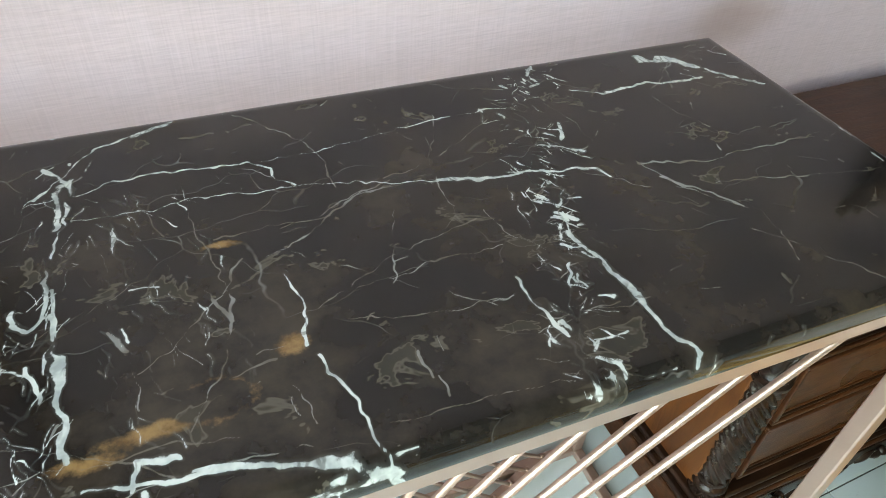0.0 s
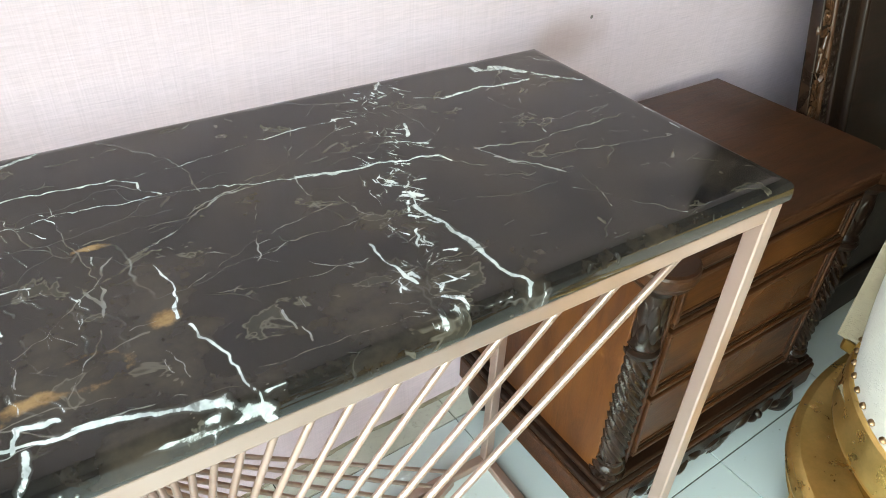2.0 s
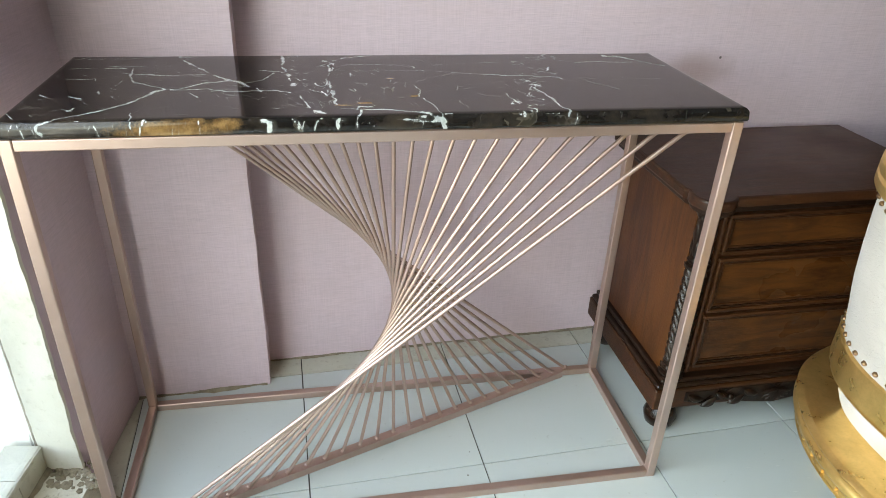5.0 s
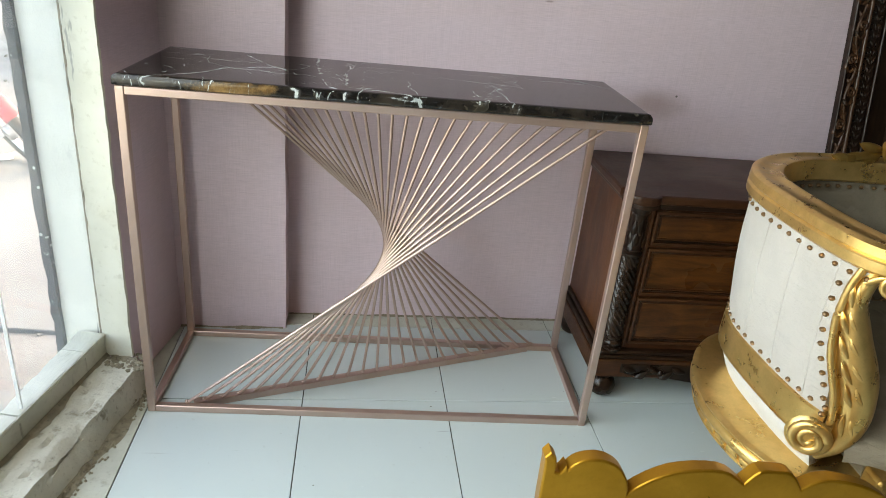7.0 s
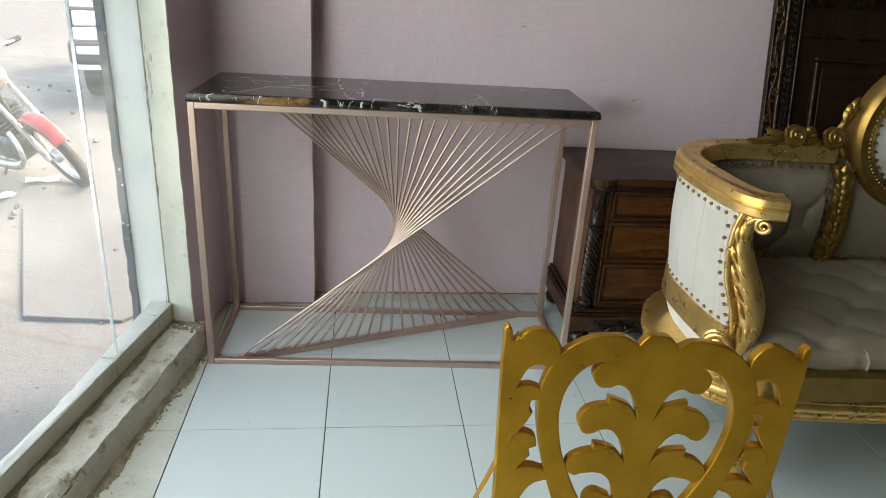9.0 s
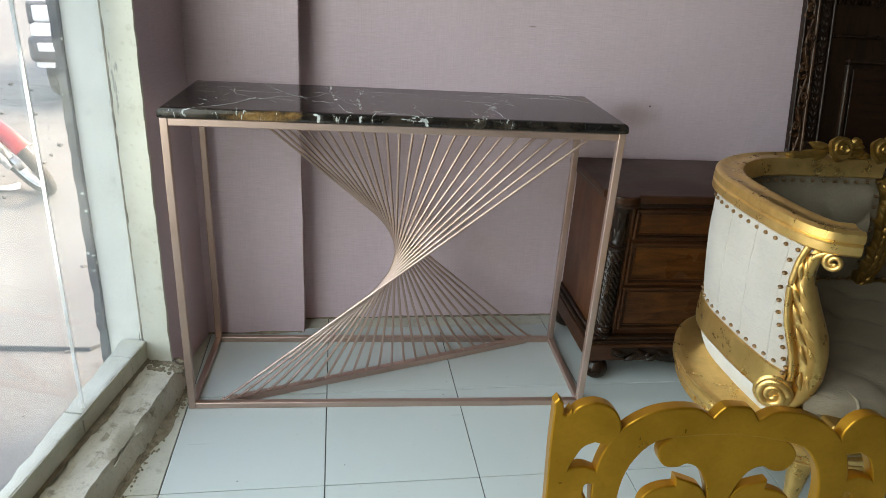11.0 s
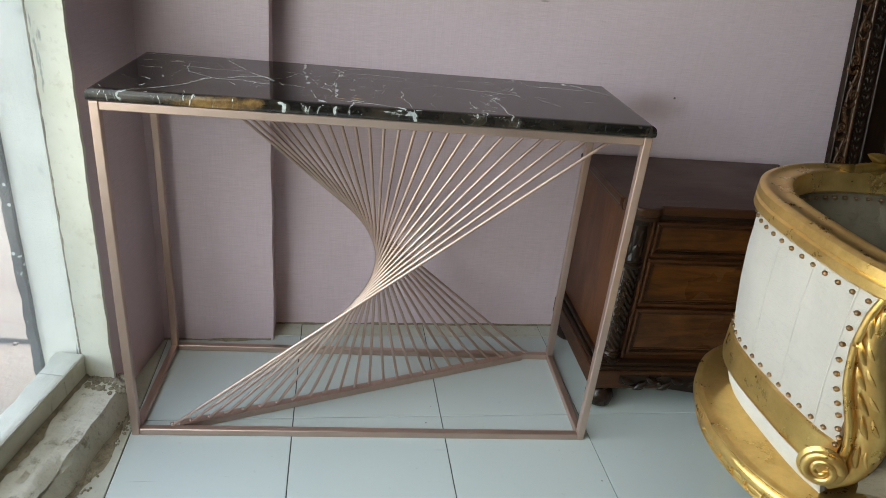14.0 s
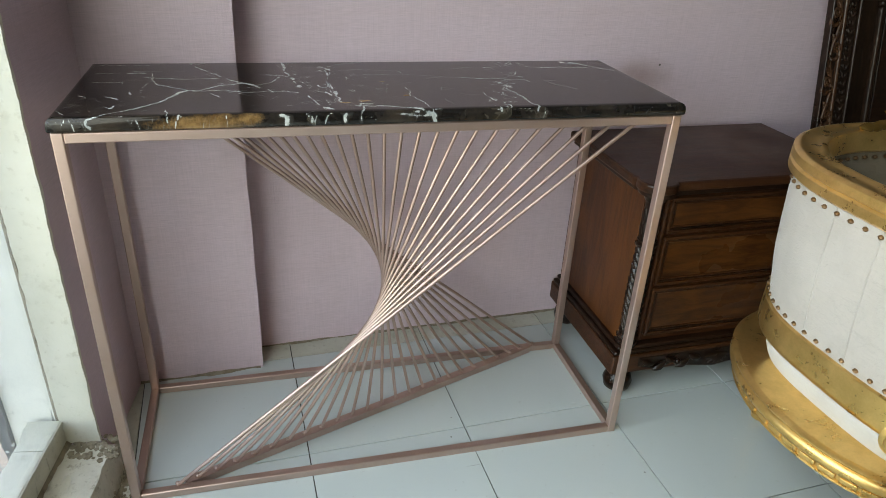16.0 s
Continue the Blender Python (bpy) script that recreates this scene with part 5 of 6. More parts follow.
# ---- the bed headboard leaning on the wall ----
def headboard(at):
    t = thing("headboard", "tall near-black carved wooden headboard leaning on the wall", "headboard", at)
    W, H = 1.75, 1.52
    part("backing", boxed(0.03, W - 0.03, 0.010, 0.022, 0.0, H - 0.02), BED_WOOD, t)
    for x, side in ((0.0, 1), (W, -1)):
        def at_x(a, b):
            return min(x + side * a, x + side * b), max(x + side * a, x + side * b)

        part("stile_bed", boxed(*at_x(0.003, 0.045), -0.004, 0.014, 0, H, bevel=0.003), CARVED_WOOD, t)
        part("stile_edge", boxed(*at_x(0.0, 0.006), -0.013, 0.012, 0, H, bevel=0.0025), CARVED_WOOD, t, "dark outer edge strip")
        part("stile_edge", boxed(*at_x(0.042, 0.053), -0.015, 0.012, 0, H, bevel=0.004), VINE_WOOD, t, "plain rounded reddish strip")
        # a running vine with curls and leaves
        mid = x + side * 0.024
        vine = [(mid + 0.009 * math.sin(z * 33.0), -0.010, z) for z in (0.02 + 0.015 * i for i in range(98))]
        part("vine", tube(vine, 0.0048, 8), VINE_WOOD, t, "carved running vine", 60)
        for i in range(15):
            z = 0.07 + i * 0.0952
            s = 1 if i % 2 else -1
            part("curl", scroll((mid + s * 0.006, -0.011, z), (s, 0, 0), (0, 0, 1), 0.0135, 0.003, 1.3, 0.0052, 26, -1.2), VINE_WOOD, t, "", 60)
            for k, off, turn, ln, wd in ((0.012, -0.004, -36, 0.040, 0.0080), (0.022, 0.010, 50, 0.026, 0.0065), (0.040, 0.008, -30, 0.030, 0.0070), (0.056, -0.010, 28, 0.028, 0.0070), (0.070, 0.010, 120, 0.026, 0.0065), (0.080, -0.009, -60, 0.024, 0.0060)):
                bm = bmesh.new()
                leaf(bm, Matrix.Translation((mid + s * off, -0.006, z + k)) @ Matrix.Rotation(radians(90), 4, 'X') @ Matrix.Rotation(radians(90 + s * turn), 4, 'Z'), ln, wd, 0.011, 0.5 * s)
                part("vine_leaf", bm, VINE_WOOD, t, "", 60)
        # dentils, a leafy column and a bright fillet
        bm = bmesh.new()
        for k in range(86):
            box(bm, *at_x(0.055, 0.066), -0.008, 0.014, 0.02 + k * 0.0165, 0.0325 + k * 0.0165)
        tagged(part("dentil_strip", bm, CARVED_WOOD, t), kind="stuff")
        part("flat_stile", boxed(*at_x(0.069, 0.101), -0.002, 0.02, 0, H - 0.06, bevel=0.003), CARVED_WOOD, t)
        bm = bmesh.new()
        for k in range(58):
            for lean in (-32, 32):
                leaf(bm, Matrix.Translation((x + side * 0.085, -0.002, 0.03 + 0.0245 * k)) @ Matrix.Rotation(radians(90), 4, 'X') @ Matrix.Rotation(radians(90 + lean), 4, 'Z'), 0.021, 0.0048, 0.006, 0.3)
        tagged(part("leaf_column", bm, CARVED_WOOD, t, "fine carved leaves up the frame", 60), kind="stuff")
        part("fillet", boxed(*at_x(0.104, 0.112), -0.007, 0.02, 0, H - 0.06, bevel=0.0035), BED_WOOD, t)
    part("top_rail", boxed(0.072, W - 0.072, -0.010, 0.034, H - 0.06, H, bevel=0.008), CARVED_WOOD, t)
    part("cross_bead", boxed(0.115, W - 0.115, -0.002, 0.014, 1.122, 1.134, bevel=0.004), CARVED_WOOD, t)
    bm = bmesh.new()
    for k in range(104):
        box(bm, 0.12 + k * 0.0142, 0.130 + k * 0.0142, -0.004, 0.014, 1.228 + 0.006 * (k % 2), 1.31, bevel=0.0)
    tagged(part("reeded_band", bm, CARVED_WOOD, t, "fine vertical reeding"), kind="stuff")
    x0, x1, z0, z1 = 0.185, W - 0.185, 0.10, 1.056
    for a, b, c, d in ((x0, x1, z1 - 0.016, z1), (x0, x1, z0, z0 + 0.016), (x0, x0 + 0.016, z0 + 0.016, z1 - 0.016), (x1 - 0.016, x1, z0 + 0.016, z1 - 0.016)):
        part("panel_moulding", boxed(a, b, -0.006, 0.014, c, d, bevel=0.005), BED_WOOD, t)
    part("field_panel", boxed(x0 + 0.03, x1 - 0.03, 0.004, 0.016, z0 + 0.03, z1 - 0.03, bevel=0.003), DARK_WOOD, t)
    return t


headboard(pose(1.940, 0.268, 0.0, 0, 0, 2.6) @ pose(0, 0, 0.006, -11.5))


# ---- the loose gilded chair back ----
def mirrored(half):
    return [(x, y) for x, y in half] + [(-x, y) for x, y in reversed(half)]


def smooth(points, n=4):
    return [(p.x, p.y) for p in curve_through([(x, y, 0) for x, y in points], n)]


def chair_frame(at):
    t = thing("chair_back", "gold-painted carved wooden chair back with pierced leaf splat", "chair", at)
    # heart-shaped ring
    outer = smooth([(0, 0.004), (-0.020, 0.002), (-0.037, -0.019)], 3)[:-1] + smooth([(-0.037, -0.019), (-0.07, -0.002), (-0.13, -0.010), (-0.178, -0.042), (-0.203, -0.085), (-0.212, -0.143),
             (-0.203, -0.214), (-0.179, -0.296), (-0.150, -0.37), (-0.105, -0.45), (-0.05, -0.51), (0, -0.525)])
    inner = smooth([(0, -0.040), (-0.064, -0.046), (-0.124, -0.059), (-0.160, -0.103), (-0.172, -0.163), (-0.161, -0.233), (-0.139, -0.292), (-0.105, -0.36), (-0.06, -0.43), (0, -0.465)])
    ring = plate([outer[:-1] + [(-x, y) for x, y in reversed(outer)][:-1], inner[:-1] + [(-x, y) for x, y in reversed(inner)][:-1]], 0.024, 0.003)
    part("ring", ring, GOLD_PAINT, t, "heart-shaped gold ring", 20)
    # three tiers of leaves on one stem
    lobe1 = smooth([(-0.045, -0.030), (-0.090, -0.052), (-0.110, -0.070), (-0.112, -0.086), (-0.100, -0.103), (-0.080, -0.104), (-0.063, -0.097), (-0.040, -0.108), (-0.022, -0.140), (-0.013, -0.178)])
    lobe2 = smooth([(-0.020, -0.168), (-0.035, -0.144), (-0.058, -0.134), (-0.075, -0.129)]) + smooth([(-0.074, -0.143), (-0.100, -0.148), (-0.120, -0.160), (-0.128, -0.180), (-0.117, -0.203), (-0.100, -0.204), (-0.084, -0.195), (-0.061, -0.195), (-0.041, -0.216), (-0.028, -0.246), (-0.022, -0.276)])
    lobe3 = smooth([(-0.030, -0.262), (-0.050, -0.240), (-0.070, -0.233), (-0.090, -0.231)]) + smooth([(-0.089, -0.244), (-0.116, -0.252), (-0.136, -0.267), (-0.137, -0.287), (-0.122, -0.299), (-0.105, -0.293), (-0.071, -0.291), (-0.047, -0.308), (-0.034, -0.34), (-0.030, -0.37)])
    lobe4 = smooth([(-0.045, -0.345), (-0.075, -0.335), (-0.092, -0.35), (-0.088, -0.375), (-0.06, -0.385), (-0.035, -0.42), (-0.022, -0.47), (-0.03, -0.50)])
    half = lobe1 + lobe2 + lobe3 + lobe4
    splat = plate([mirrored(half)], 0.021, 0.003)
    part("splat", splat, GOLD_PAINT, t, "leaf-shaped pierced splat", 20)
    # side posts with a scroll shoulder and small leaves
    for s in (-1, 1):
        edge = [(-0.291, -0.010), (-0.292, -0.002), (-0.288, 0.003), (-0.283, -0.002), (-0.281, -0.010)] + smooth([(-0.281, -0.022), (-0.272, -0.024), (-0.266, -0.016)], 2) + smooth([(-0.264, -0.020), (-0.250, -0.006), (-0.226, 0.000), (-0.203, -0.008), (-0.188, -0.028), (-0.186, -0.050), (-0.200, -0.069)])
        edge += smooth([(-0.222, -0.064), (-0.242, -0.076), (-0.256, -0.105), (-0.262, -0.124)]) + smooth([(-0.250, -0.116), (-0.232, -0.113), (-0.214, -0.119)], 3) + smooth([(-0.206, -0.140), (-0.228, -0.142), (-0.230, -0.164)], 3)
        edge += [(-0.224, -0.170)] + smooth([(-0.232, -0.188), (-0.250, -0.218), (-0.265, -0.254)], 3) + smooth([(-0.252, -0.218), (-0.232, -0.213), (-0.212, -0.222), (-0.207, -0.240)], 3) + [(-0.222, -0.246), (-0.218, -0.262)]
        edge += smooth([(-0.236, -0.286), (-0.254, -0.318)], 3) + smooth([(-0.240, -0.298), (-0.214, -0.288), (-0.180, -0.296)], 3) + smooth([(-0.176, -0.312), (-0.205, -0.325), (-0.225, -0.36), (-0.238, -0.42), (-0.232, -0.50), (-0.228, -0.60), (-0.230, -0.64)])
        edge += [(-0.264, -0.64), (-0.274, -0.345), (-0.290, -0.068)]
        bm = plate([[(-s * x, y) for x, y in edge]], 0.024, 0.0028)
        part("post", bm, GOLD_PAINT, t, "post with scroll shoulder and leaf cut-outs", 20)
    bm = plate([[(-0.245, -0.515), (0.245, -0.515), (0.245, -0.555), (-0.245, -0.555)]], 0.022, 0.003)
    part("lower_rail", bm, GOLD_PAINT, t, "", 20)
    return t


# its middle stands at the top notch, its face looks to the shop's front and it leans back
CHAIR_AT = pose(1.1128, -0.8762, 0.632, 83.6, 2.1, -2.1) @ Matrix.Scale(1.02, 4)
chair_frame(CHAIR_AT)


# ---- the gilded sofa ----
def rose(bm, m, r):
    """A carved rose: petals that wrap round a bud, as one closed skin with a spiral of lips."""
    rows = []
    for i in range(19):
        k = i / 18
        row = []
        for j in range(40):
            a = 2 * math.pi * j / 40
            whirl = (a / (2 * math.pi) + k * 2.6) % 1.0
            lip = 0.24 * (whirl ** 2) * (0.5 + 0.5 * k) + 0.02 * math.sin(3 * a + 6 * k)
            rad = r * (0.03 + 0.95 * k) * (1 + 0.06 * k * math.cos(3 * a + 5 * k) + 0.03 * k * math.cos(7 * a))
            z = r * (0.62 * math.sqrt(max(0.0, 1 - (0.92 * k) ** 2)) - 0.18 + lip * (1.0 if k < 0.95 else 0.2))
            row.append(m @ Vector((rad * math.cos(a), rad * math.sin(a), z)))
        rows.append(row)
    vv = grid(bm, rows, close_v=True)
    bm.faces.new(vv[0][::-1])
    bm.faces.new(vv[-1])


def resample(path, step):
    out, need = [path[0]], step
    for a, b in zip(path, path[1:]):
        d = (b - a).length
        while need <= d:
            out.append(a.lerp(b, need / d))
            need += step
        need -= d
    return out


def tuft(u, v, pu, pv):
    """Depth of diamond buttoning at a place of the cloth, 0 to 1."""
    a, b = u / pu + v / pv, u / pu - v / pv
    da, db = abs(a - round(a)), abs(b - round(b))
    crease = max(math.exp(-da * 22), math.exp(-db * 22))
    button = math.exp(-(da * da + db * db) * 32)
    return 0.45 * crease + 0.75 * button


def sofa():
    t = thing("sofa", "gilded carved sofa with barrel arm, off-white outside and tufted beige seat", "sofa")
    rail = curve_through([(1.484, -0.592, 0), (1.440, -0.580, 0), (1.404, -0.544, 0), (1.382, -0.452, 0), (1.374, -0.321, 0), (1.374, -0.233, 0), (1.392, -0.145, 0), (1.448, -0.058, 0), (1.530, 0.006, 0), (1.640, 0.040, 0), (1.760, 0.040, 0), (1.880, 0.036, 0), (1.945, 0.034, 0)], 8)
    for _ in range(12):
        rail = [rail[0]] + [(a + 2 * b + c) / 4 for a, b, c in zip(rail, rail[1:], rail[2:])] + [rail[-1]]
    prof = [(-0.004, 0.827), (0.003, 0.822), (0.004, 0.806), (-0.001, 0.802), (0.004, 0.797), (0.004, 0.780), (-0.003, 0.774), (-0.060, 0.774), (-0.067, 0.780), (-0.068, 0.818), (-0.062, 0.826), (-0.052, 0.828), (-0.046, 0.825), (-0.018, 0.825), (-0.012, 0.828)]
    part("arm_rail", sweep(rail, prof), GILT, t, "broad gilt arm rail with moulded edge", 40)
    body = [p for p in rail if p.y > -0.552]

    def slack(k, z):
        return 0.0007 * math.sin(k * 46.0 + 0.6 * math.sin(z * 30)) * math.sin(math.pi * min(1, max(0, (z - 0.47) / 0.30))) + 0.0010 * noise.noise(Vector((k * 14, z * 40, 2)))

    def taper(z):
        return -0.036 + 0.024 * (z - 0.47) / 0.30 + 0.007 * math.sin(math.pi * (z - 0.47) / 0.30)

    rows_z = [0.470 + 0.030 * i for i in range(11)]
    skin = [(taper(z), z) for z in rows_z] + [(-0.050, 0.772), (-0.050, 0.470)]
    part("arm_cover", sweep(resample(body, 0.012), skin, warp=slack), FABRIC, t, "off-white cotton outer cover", 50)
    fine = resample(body, 0.012)
    nrm = outward(fine)
    for k in (5, 14, 23):
        part("seam", tube([fine[k] + nrm[k] * (taper(z) - 0.0012 + slack(k / (len(fine) - 1), z)) + Vector((0, 0, z)) for z in rows_z], 0.0026, 8), FABRIC, t)
    band = [(-0.033, 0.474), (-0.029, 0.471), (-0.028, 0.462), (-0.027, 0.412), (-0.029, 0.402), (-0.035, 0.397), (-0.06, 0.397), (-0.06, 0.474)]
    part("lower_band", sweep([p for p in rail if p.y > -0.562], band), GILT, t, "gilt band under the arm cover", 40)
    part("inner_frame", sweep(body, [(-0.066, 0.398), (-0.076, 0.333), (-0.10, 0.333), (-0.10, 0.398)]), GILT_SHADED, t, "shaded frame behind the calico")
    part("lining", sweep([p for p in body if p.y < -0.135 and p.x < 1.6], [(-0.040, 0.398), (-0.046, 0.375), (-0.056, 0.350), (-0.068, 0.328), (-0.09, 0.328), (-0.09, 0.398)]), CALICO, t, "white calico showing below the band")
    # tufted inner side of the arm and back
    inside = resample([p for p in rail if p.y > -0.50], 0.010)
    rows = []
    nrm = outward(inside)
    for i, (p, q) in enumerate(zip(inside, nrm)):
        rows.append([p - q * (0.052 + 0.034 * math.sin(math.pi * min(1.0, j / 26 + 0.04)) * (1 - 0.95 * tuft(i * 0.010 + 0.04, j * 0.0125, 0.21, 0.30))) + Vector((0, 0, 0.445 + 0.0125 * j)) for j in range(27)])
    bm = bmesh.new()
    grid(bm, rows)
    part("inner_cover", bm, VELVET, t, "buttoned greyish beige inner cover", 60)
    # wide base plinth
    base = curve_through([(3.45, -0.668, 0), (2.60, -0.664, 0), (2.00, -0.655, 0), (1.70, -0.650, 0), (1.530, -0.628, 0), (1.420, -0.560, 0), (1.360, -0.460, 0), (1.340, -0.345, 0), (1.345, -0.252, 0), (1.369, -0.165, 0), (1.412, -0.084, 0), (1.492, -0.002, 0), (1.630, 0.044, 0), (1.78, 0.058, 0), (2.5, 0.064, 0), (3.45, 0.064, 0)], 7)
    for _ in range(20):
        base = [base[0]] + [(a + 2 * b + c) / 4 for a, b, c in zip(base, base[1:], base[2:])] + [base[-1]]
    prof = [(-0.07, 0.332), (-0.013, 0.332), (-0.004, 0.3300), (0.0005, 0.3262), (-0.001, 0.3222), (-0.007, 0.3195), (-0.009, 0.3165), (-0.0045, 0.3140), (-0.001, 0.3085), (0.0005, 0.3010), (-0.0025, 0.2940), (-0.009, 0.2900), (-0.0125, 0.2880), (-0.0155, 0.2850), (-0.0165, 0.2720), (-0.012, 0.2690), (-0.0115, 0.2655), (-0.0165, 0.2625), (-0.10, 0.2625)]
    part("base_rail", sweep(base, prof), GILT, t, "moulded gilt base rail", 40)
    walk_base = resample(base[8:72], 0.044)
    nrm = outward(walk_base)
    for p, q in zip(walk_base, nrm):
        d = Vector((q.y, -q.x, 0))
        m = axes(p + q * -0.0158 + Vector((0, 0, 0.2785)), d, Vector((0, 0, 1)), q)
        part("raised_block", boxed(-0.0175, 0.0175, -0.0062, 0.0062, -0.004, 0.0048, 0.0025, m), GILT, t, "", 40)
    deck = bmesh.new()
    deck.faces.new([deck.verts.new((p + q * -0.060 + Vector((0, 0, 0.3316)))) for p, q in zip(base[::2], outward(base)[::2])])
    part("deck", deck, GILT, t, "flat gilt ledge of the base")
    # front scroll of the arm: a panel with a raised roll along it, a garland of leaves and two volutes
    face = Vector((-0.62, -0.78, 0))
    wing = Vector((0.78, -0.62, 0))
    line = curve_through([(1.428, -0.542, 0.776), (1.420, -0.536, 0.735), (1.419, -0.535, 0.692), (1.426, -0.541, 0.650), (1.435, -0.548, 0.612), (1.448, -0.558, 0.572), (1.458, -0.566, 0.535), (1.464, -0.571, 0.480), (1.457, -0.566, 0.430), (1.436, -0.549, 0.392)], 6)
    n = len(line)
    wide = [0.021 + 0.017 * math.sin(math.pi * min(1.0, max(0.0, (i / n - 0.18) / 0.80))) for i in range(n)]
    rows = []
    for i, p in enumerate(line):
        d = (line[min(i + 1, n - 1)] - line[max(i - 1, 0)]).normalized()
        side = face.cross(d).normalized()
        w = wide[i]
        rows.append([p + side * (w * u) + face * v for u, v in ((-1.0, -0.040), (-1.0, 0.004), (-0.92, 0.010), (-0.76, 0.012), (-0.62, 0.006), (-0.52, 0.001), (-0.2, 0.006), (0.2, 0.010), (0.6, 0.006), (0.86, -0.004), (1.0, -0.018), (1.0, -0.040))])
    bm = bmesh.new()
    vv = grid(bm, rows, close_v=True)
    bm.faces.new(vv[0][::-1])
    bm.faces.new(vv[-1])
    part("arm_scroll", bm, GILT, t, "carved S-shaped arm support", 60)
    left = [p + (line[min(i + 1, n - 1)] - line[max(i - 1, 0)]).normalized().cross(face) * (wide[i] * 0.78) + face * 0.008 for i, p in enumerate(line)]
    part("scroll_bead", tube(left, 0.0070, 10), GILT, t)
    for k, i in enumerate(range(8, n - 5, 7)):
        p, d = line[i], (line[i + 3] - line[i - 3]).normalized()
        side = face.cross(d).normalized()
        for s, ln, wd, out, lift in ((-0.04, 0.046, 0.0062, 0.22, 0.009), (0.42, 0.040, 0.0058, 0.30, 0.006)):
            along = (d * -1.0 - side * out).normalized()
            m = axes(p + d * (0.018 - 0.012 * s) + side * (wide[i] * s) + face * lift, along, face.cross(along).normalized(), (face + side * 0.3 * s).normalized())
            bm = bmesh.new()
            leaf(bm, m, ln, wd, 0.008, 0.5)
            part("acanthus_leaf", bm, GILT, t, "", 60)
    part("lower_volute", scroll((1.408, -0.560, 0.432), wing, (0, 0, 1), 0.034, 0.006, 2.0, 0.0095, start=0.3), GILT, t, "spiral volute at the foot of the arm", 60)
    bm = bmesh.new()
    ball(bm, Matrix.Translation((1.414, -0.551, 0.432)) @ Matrix.Rotation(radians(-38.5), 4, 'Z') @ Matrix.Rotation(radians(90), 4, 'X'), 0.042, 20, 6, 0.34)
    part("volute_core", bm, GILT, t)
    stem = curve_through([(1.420, -0.543, 0.752), (1.430, -0.558, 0.768), (1.440, -0.568, 0.776)], 3)
    part("volute_stem", tube(stem, 0.0070, 8), GILT, t)
    part("upper_volute", scroll((1.446, -0.575, 0.757), wing, (0, 0, 1), 0.0185, 0.004, 1.6, 0.0062, start=1.9), GILT, t, "small curl under the arm rail", 60)
    # brass nails
    nail = bmesh.new()
    ball(nail, Matrix.Identity(4), 0.0062, 8, 4, 0.8)
    nail = mesh_of("nail", nail, BRASS)

    def nails(points):
        for p in points:
            part("nail", nail, BRASS, t).location = p

    run = resample([p for p in body if p.x < 1.60], 0.034)
    nrm = outward(run)
    nails([p + q * (taper(0.758) + 0.001) + Vector((0, 0, 0.758)) for p, q in zip(run, nrm)])
    nails([p + q * (taper(0.486) + 0.001) + Vector((0, 0, 0.486)) for p, q in zip(run, nrm)])
    front = [q + Vector((-0.012, 0.014, 0)) for q in left[6:48:4]]
    nails(front)
    inner_run = resample([p for p in rail if p.y > -0.46], 0.032)
    nrm = outward(inner_run)
    nails([p + q * -0.066 + Vector((0, 0, 0.764)) for p, q in zip(inner_run, nrm)])
    nails([p + q * -0.066 + Vector((0, 0, 0.466)) for p, q in zip(inner_run, nrm)])
    # seat cushion, buttoned, rolling over the front
    inner_line = sorted((p.y, (p - q * 0.055).x) for p, q in zip(rail, outward(rail)) if p.y > -0.46 and p.x < 1.62)
    ys, xs = [a for a, _ in inner_line], [b for _, b in inner_line]
    rows = []
    for i in range(150):
        x = 1.472 + i * 0.0125
        row = []
        for j in range(56):
            v = j / 55
            run_y, roll = min(1.0, v / 0.86), max(0.0, (v - 0.86) / 0.14)
            y = -0.03 - 0.575 * run_y
            near = min(1.0, max(0.0, (x - 1.472) / 0.10))
            y_edge = -0.64 + 0.06 * (1 - near)
            y = max(y, y_edge + 0.02)
            puff = 0.024 * (1 - tuft(x + 0.05, y, 0.230, 0.230)) * (0.35 + 0.65 * min(1.0, 8 * (1 - run_y) + 0.3))
            z = 0.440 + puff - 0.012 * (1 - near)
            if roll:
                a = roll * math.pi / 2
                fold = abs(math.sin((x + 0.05) / 0.200 * math.pi))
                y -= 0.024 * math.sin(a) * (0.75 + 0.25 * min(1.0, fold * 3))
                z -= 0.036 * (1 - math.cos(a)) + 0.008 * (1 - min(1.0, fold * 4)) * math.sin(a)
            row.append((max(x, float(np.interp(y, ys, xs))) if y > -0.46 else x, y, z))
        rows.append(row)
    bm = bmesh.new()
    grid(bm, rows)
    box(bm, 1.56, 3.33, -0.60, -0.06, 0.328, 0.44)
    part("seat", bm, VELVET, t, "diamond-buttoned greyish beige seat", 60)
    for i in range(9):
        x = 1.55 + 0.2 * i
        bm = tube([(x, -0.42, 0.452), (x + 0.012, -0.57, 0.455), (x + 0.018, -0.612, 0.450), (x + 0.016, -0.628, 0.436), (x + 0.012, -0.632, 0.414)], [0.001, 0.0035, 0.0045, 0.0045, 0.004], 8)
        part("pleat", bm, VELVET, t, "", 60)
    part("seat_rail", boxed(1.50, 3.40, -0.652, -0.60, 0.330, 0.412, bevel=0.008), GILT_SHADED, t, "shaded gold rail under the seat")
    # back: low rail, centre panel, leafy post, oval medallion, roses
    part("back_rail", boxed(1.62, 3.40, -0.038, 0.03, 0.430, 0.464, bevel=0.006), GILT_SHADED, t, "shaded gold rail behind the seat")
    bm = bmesh.new()
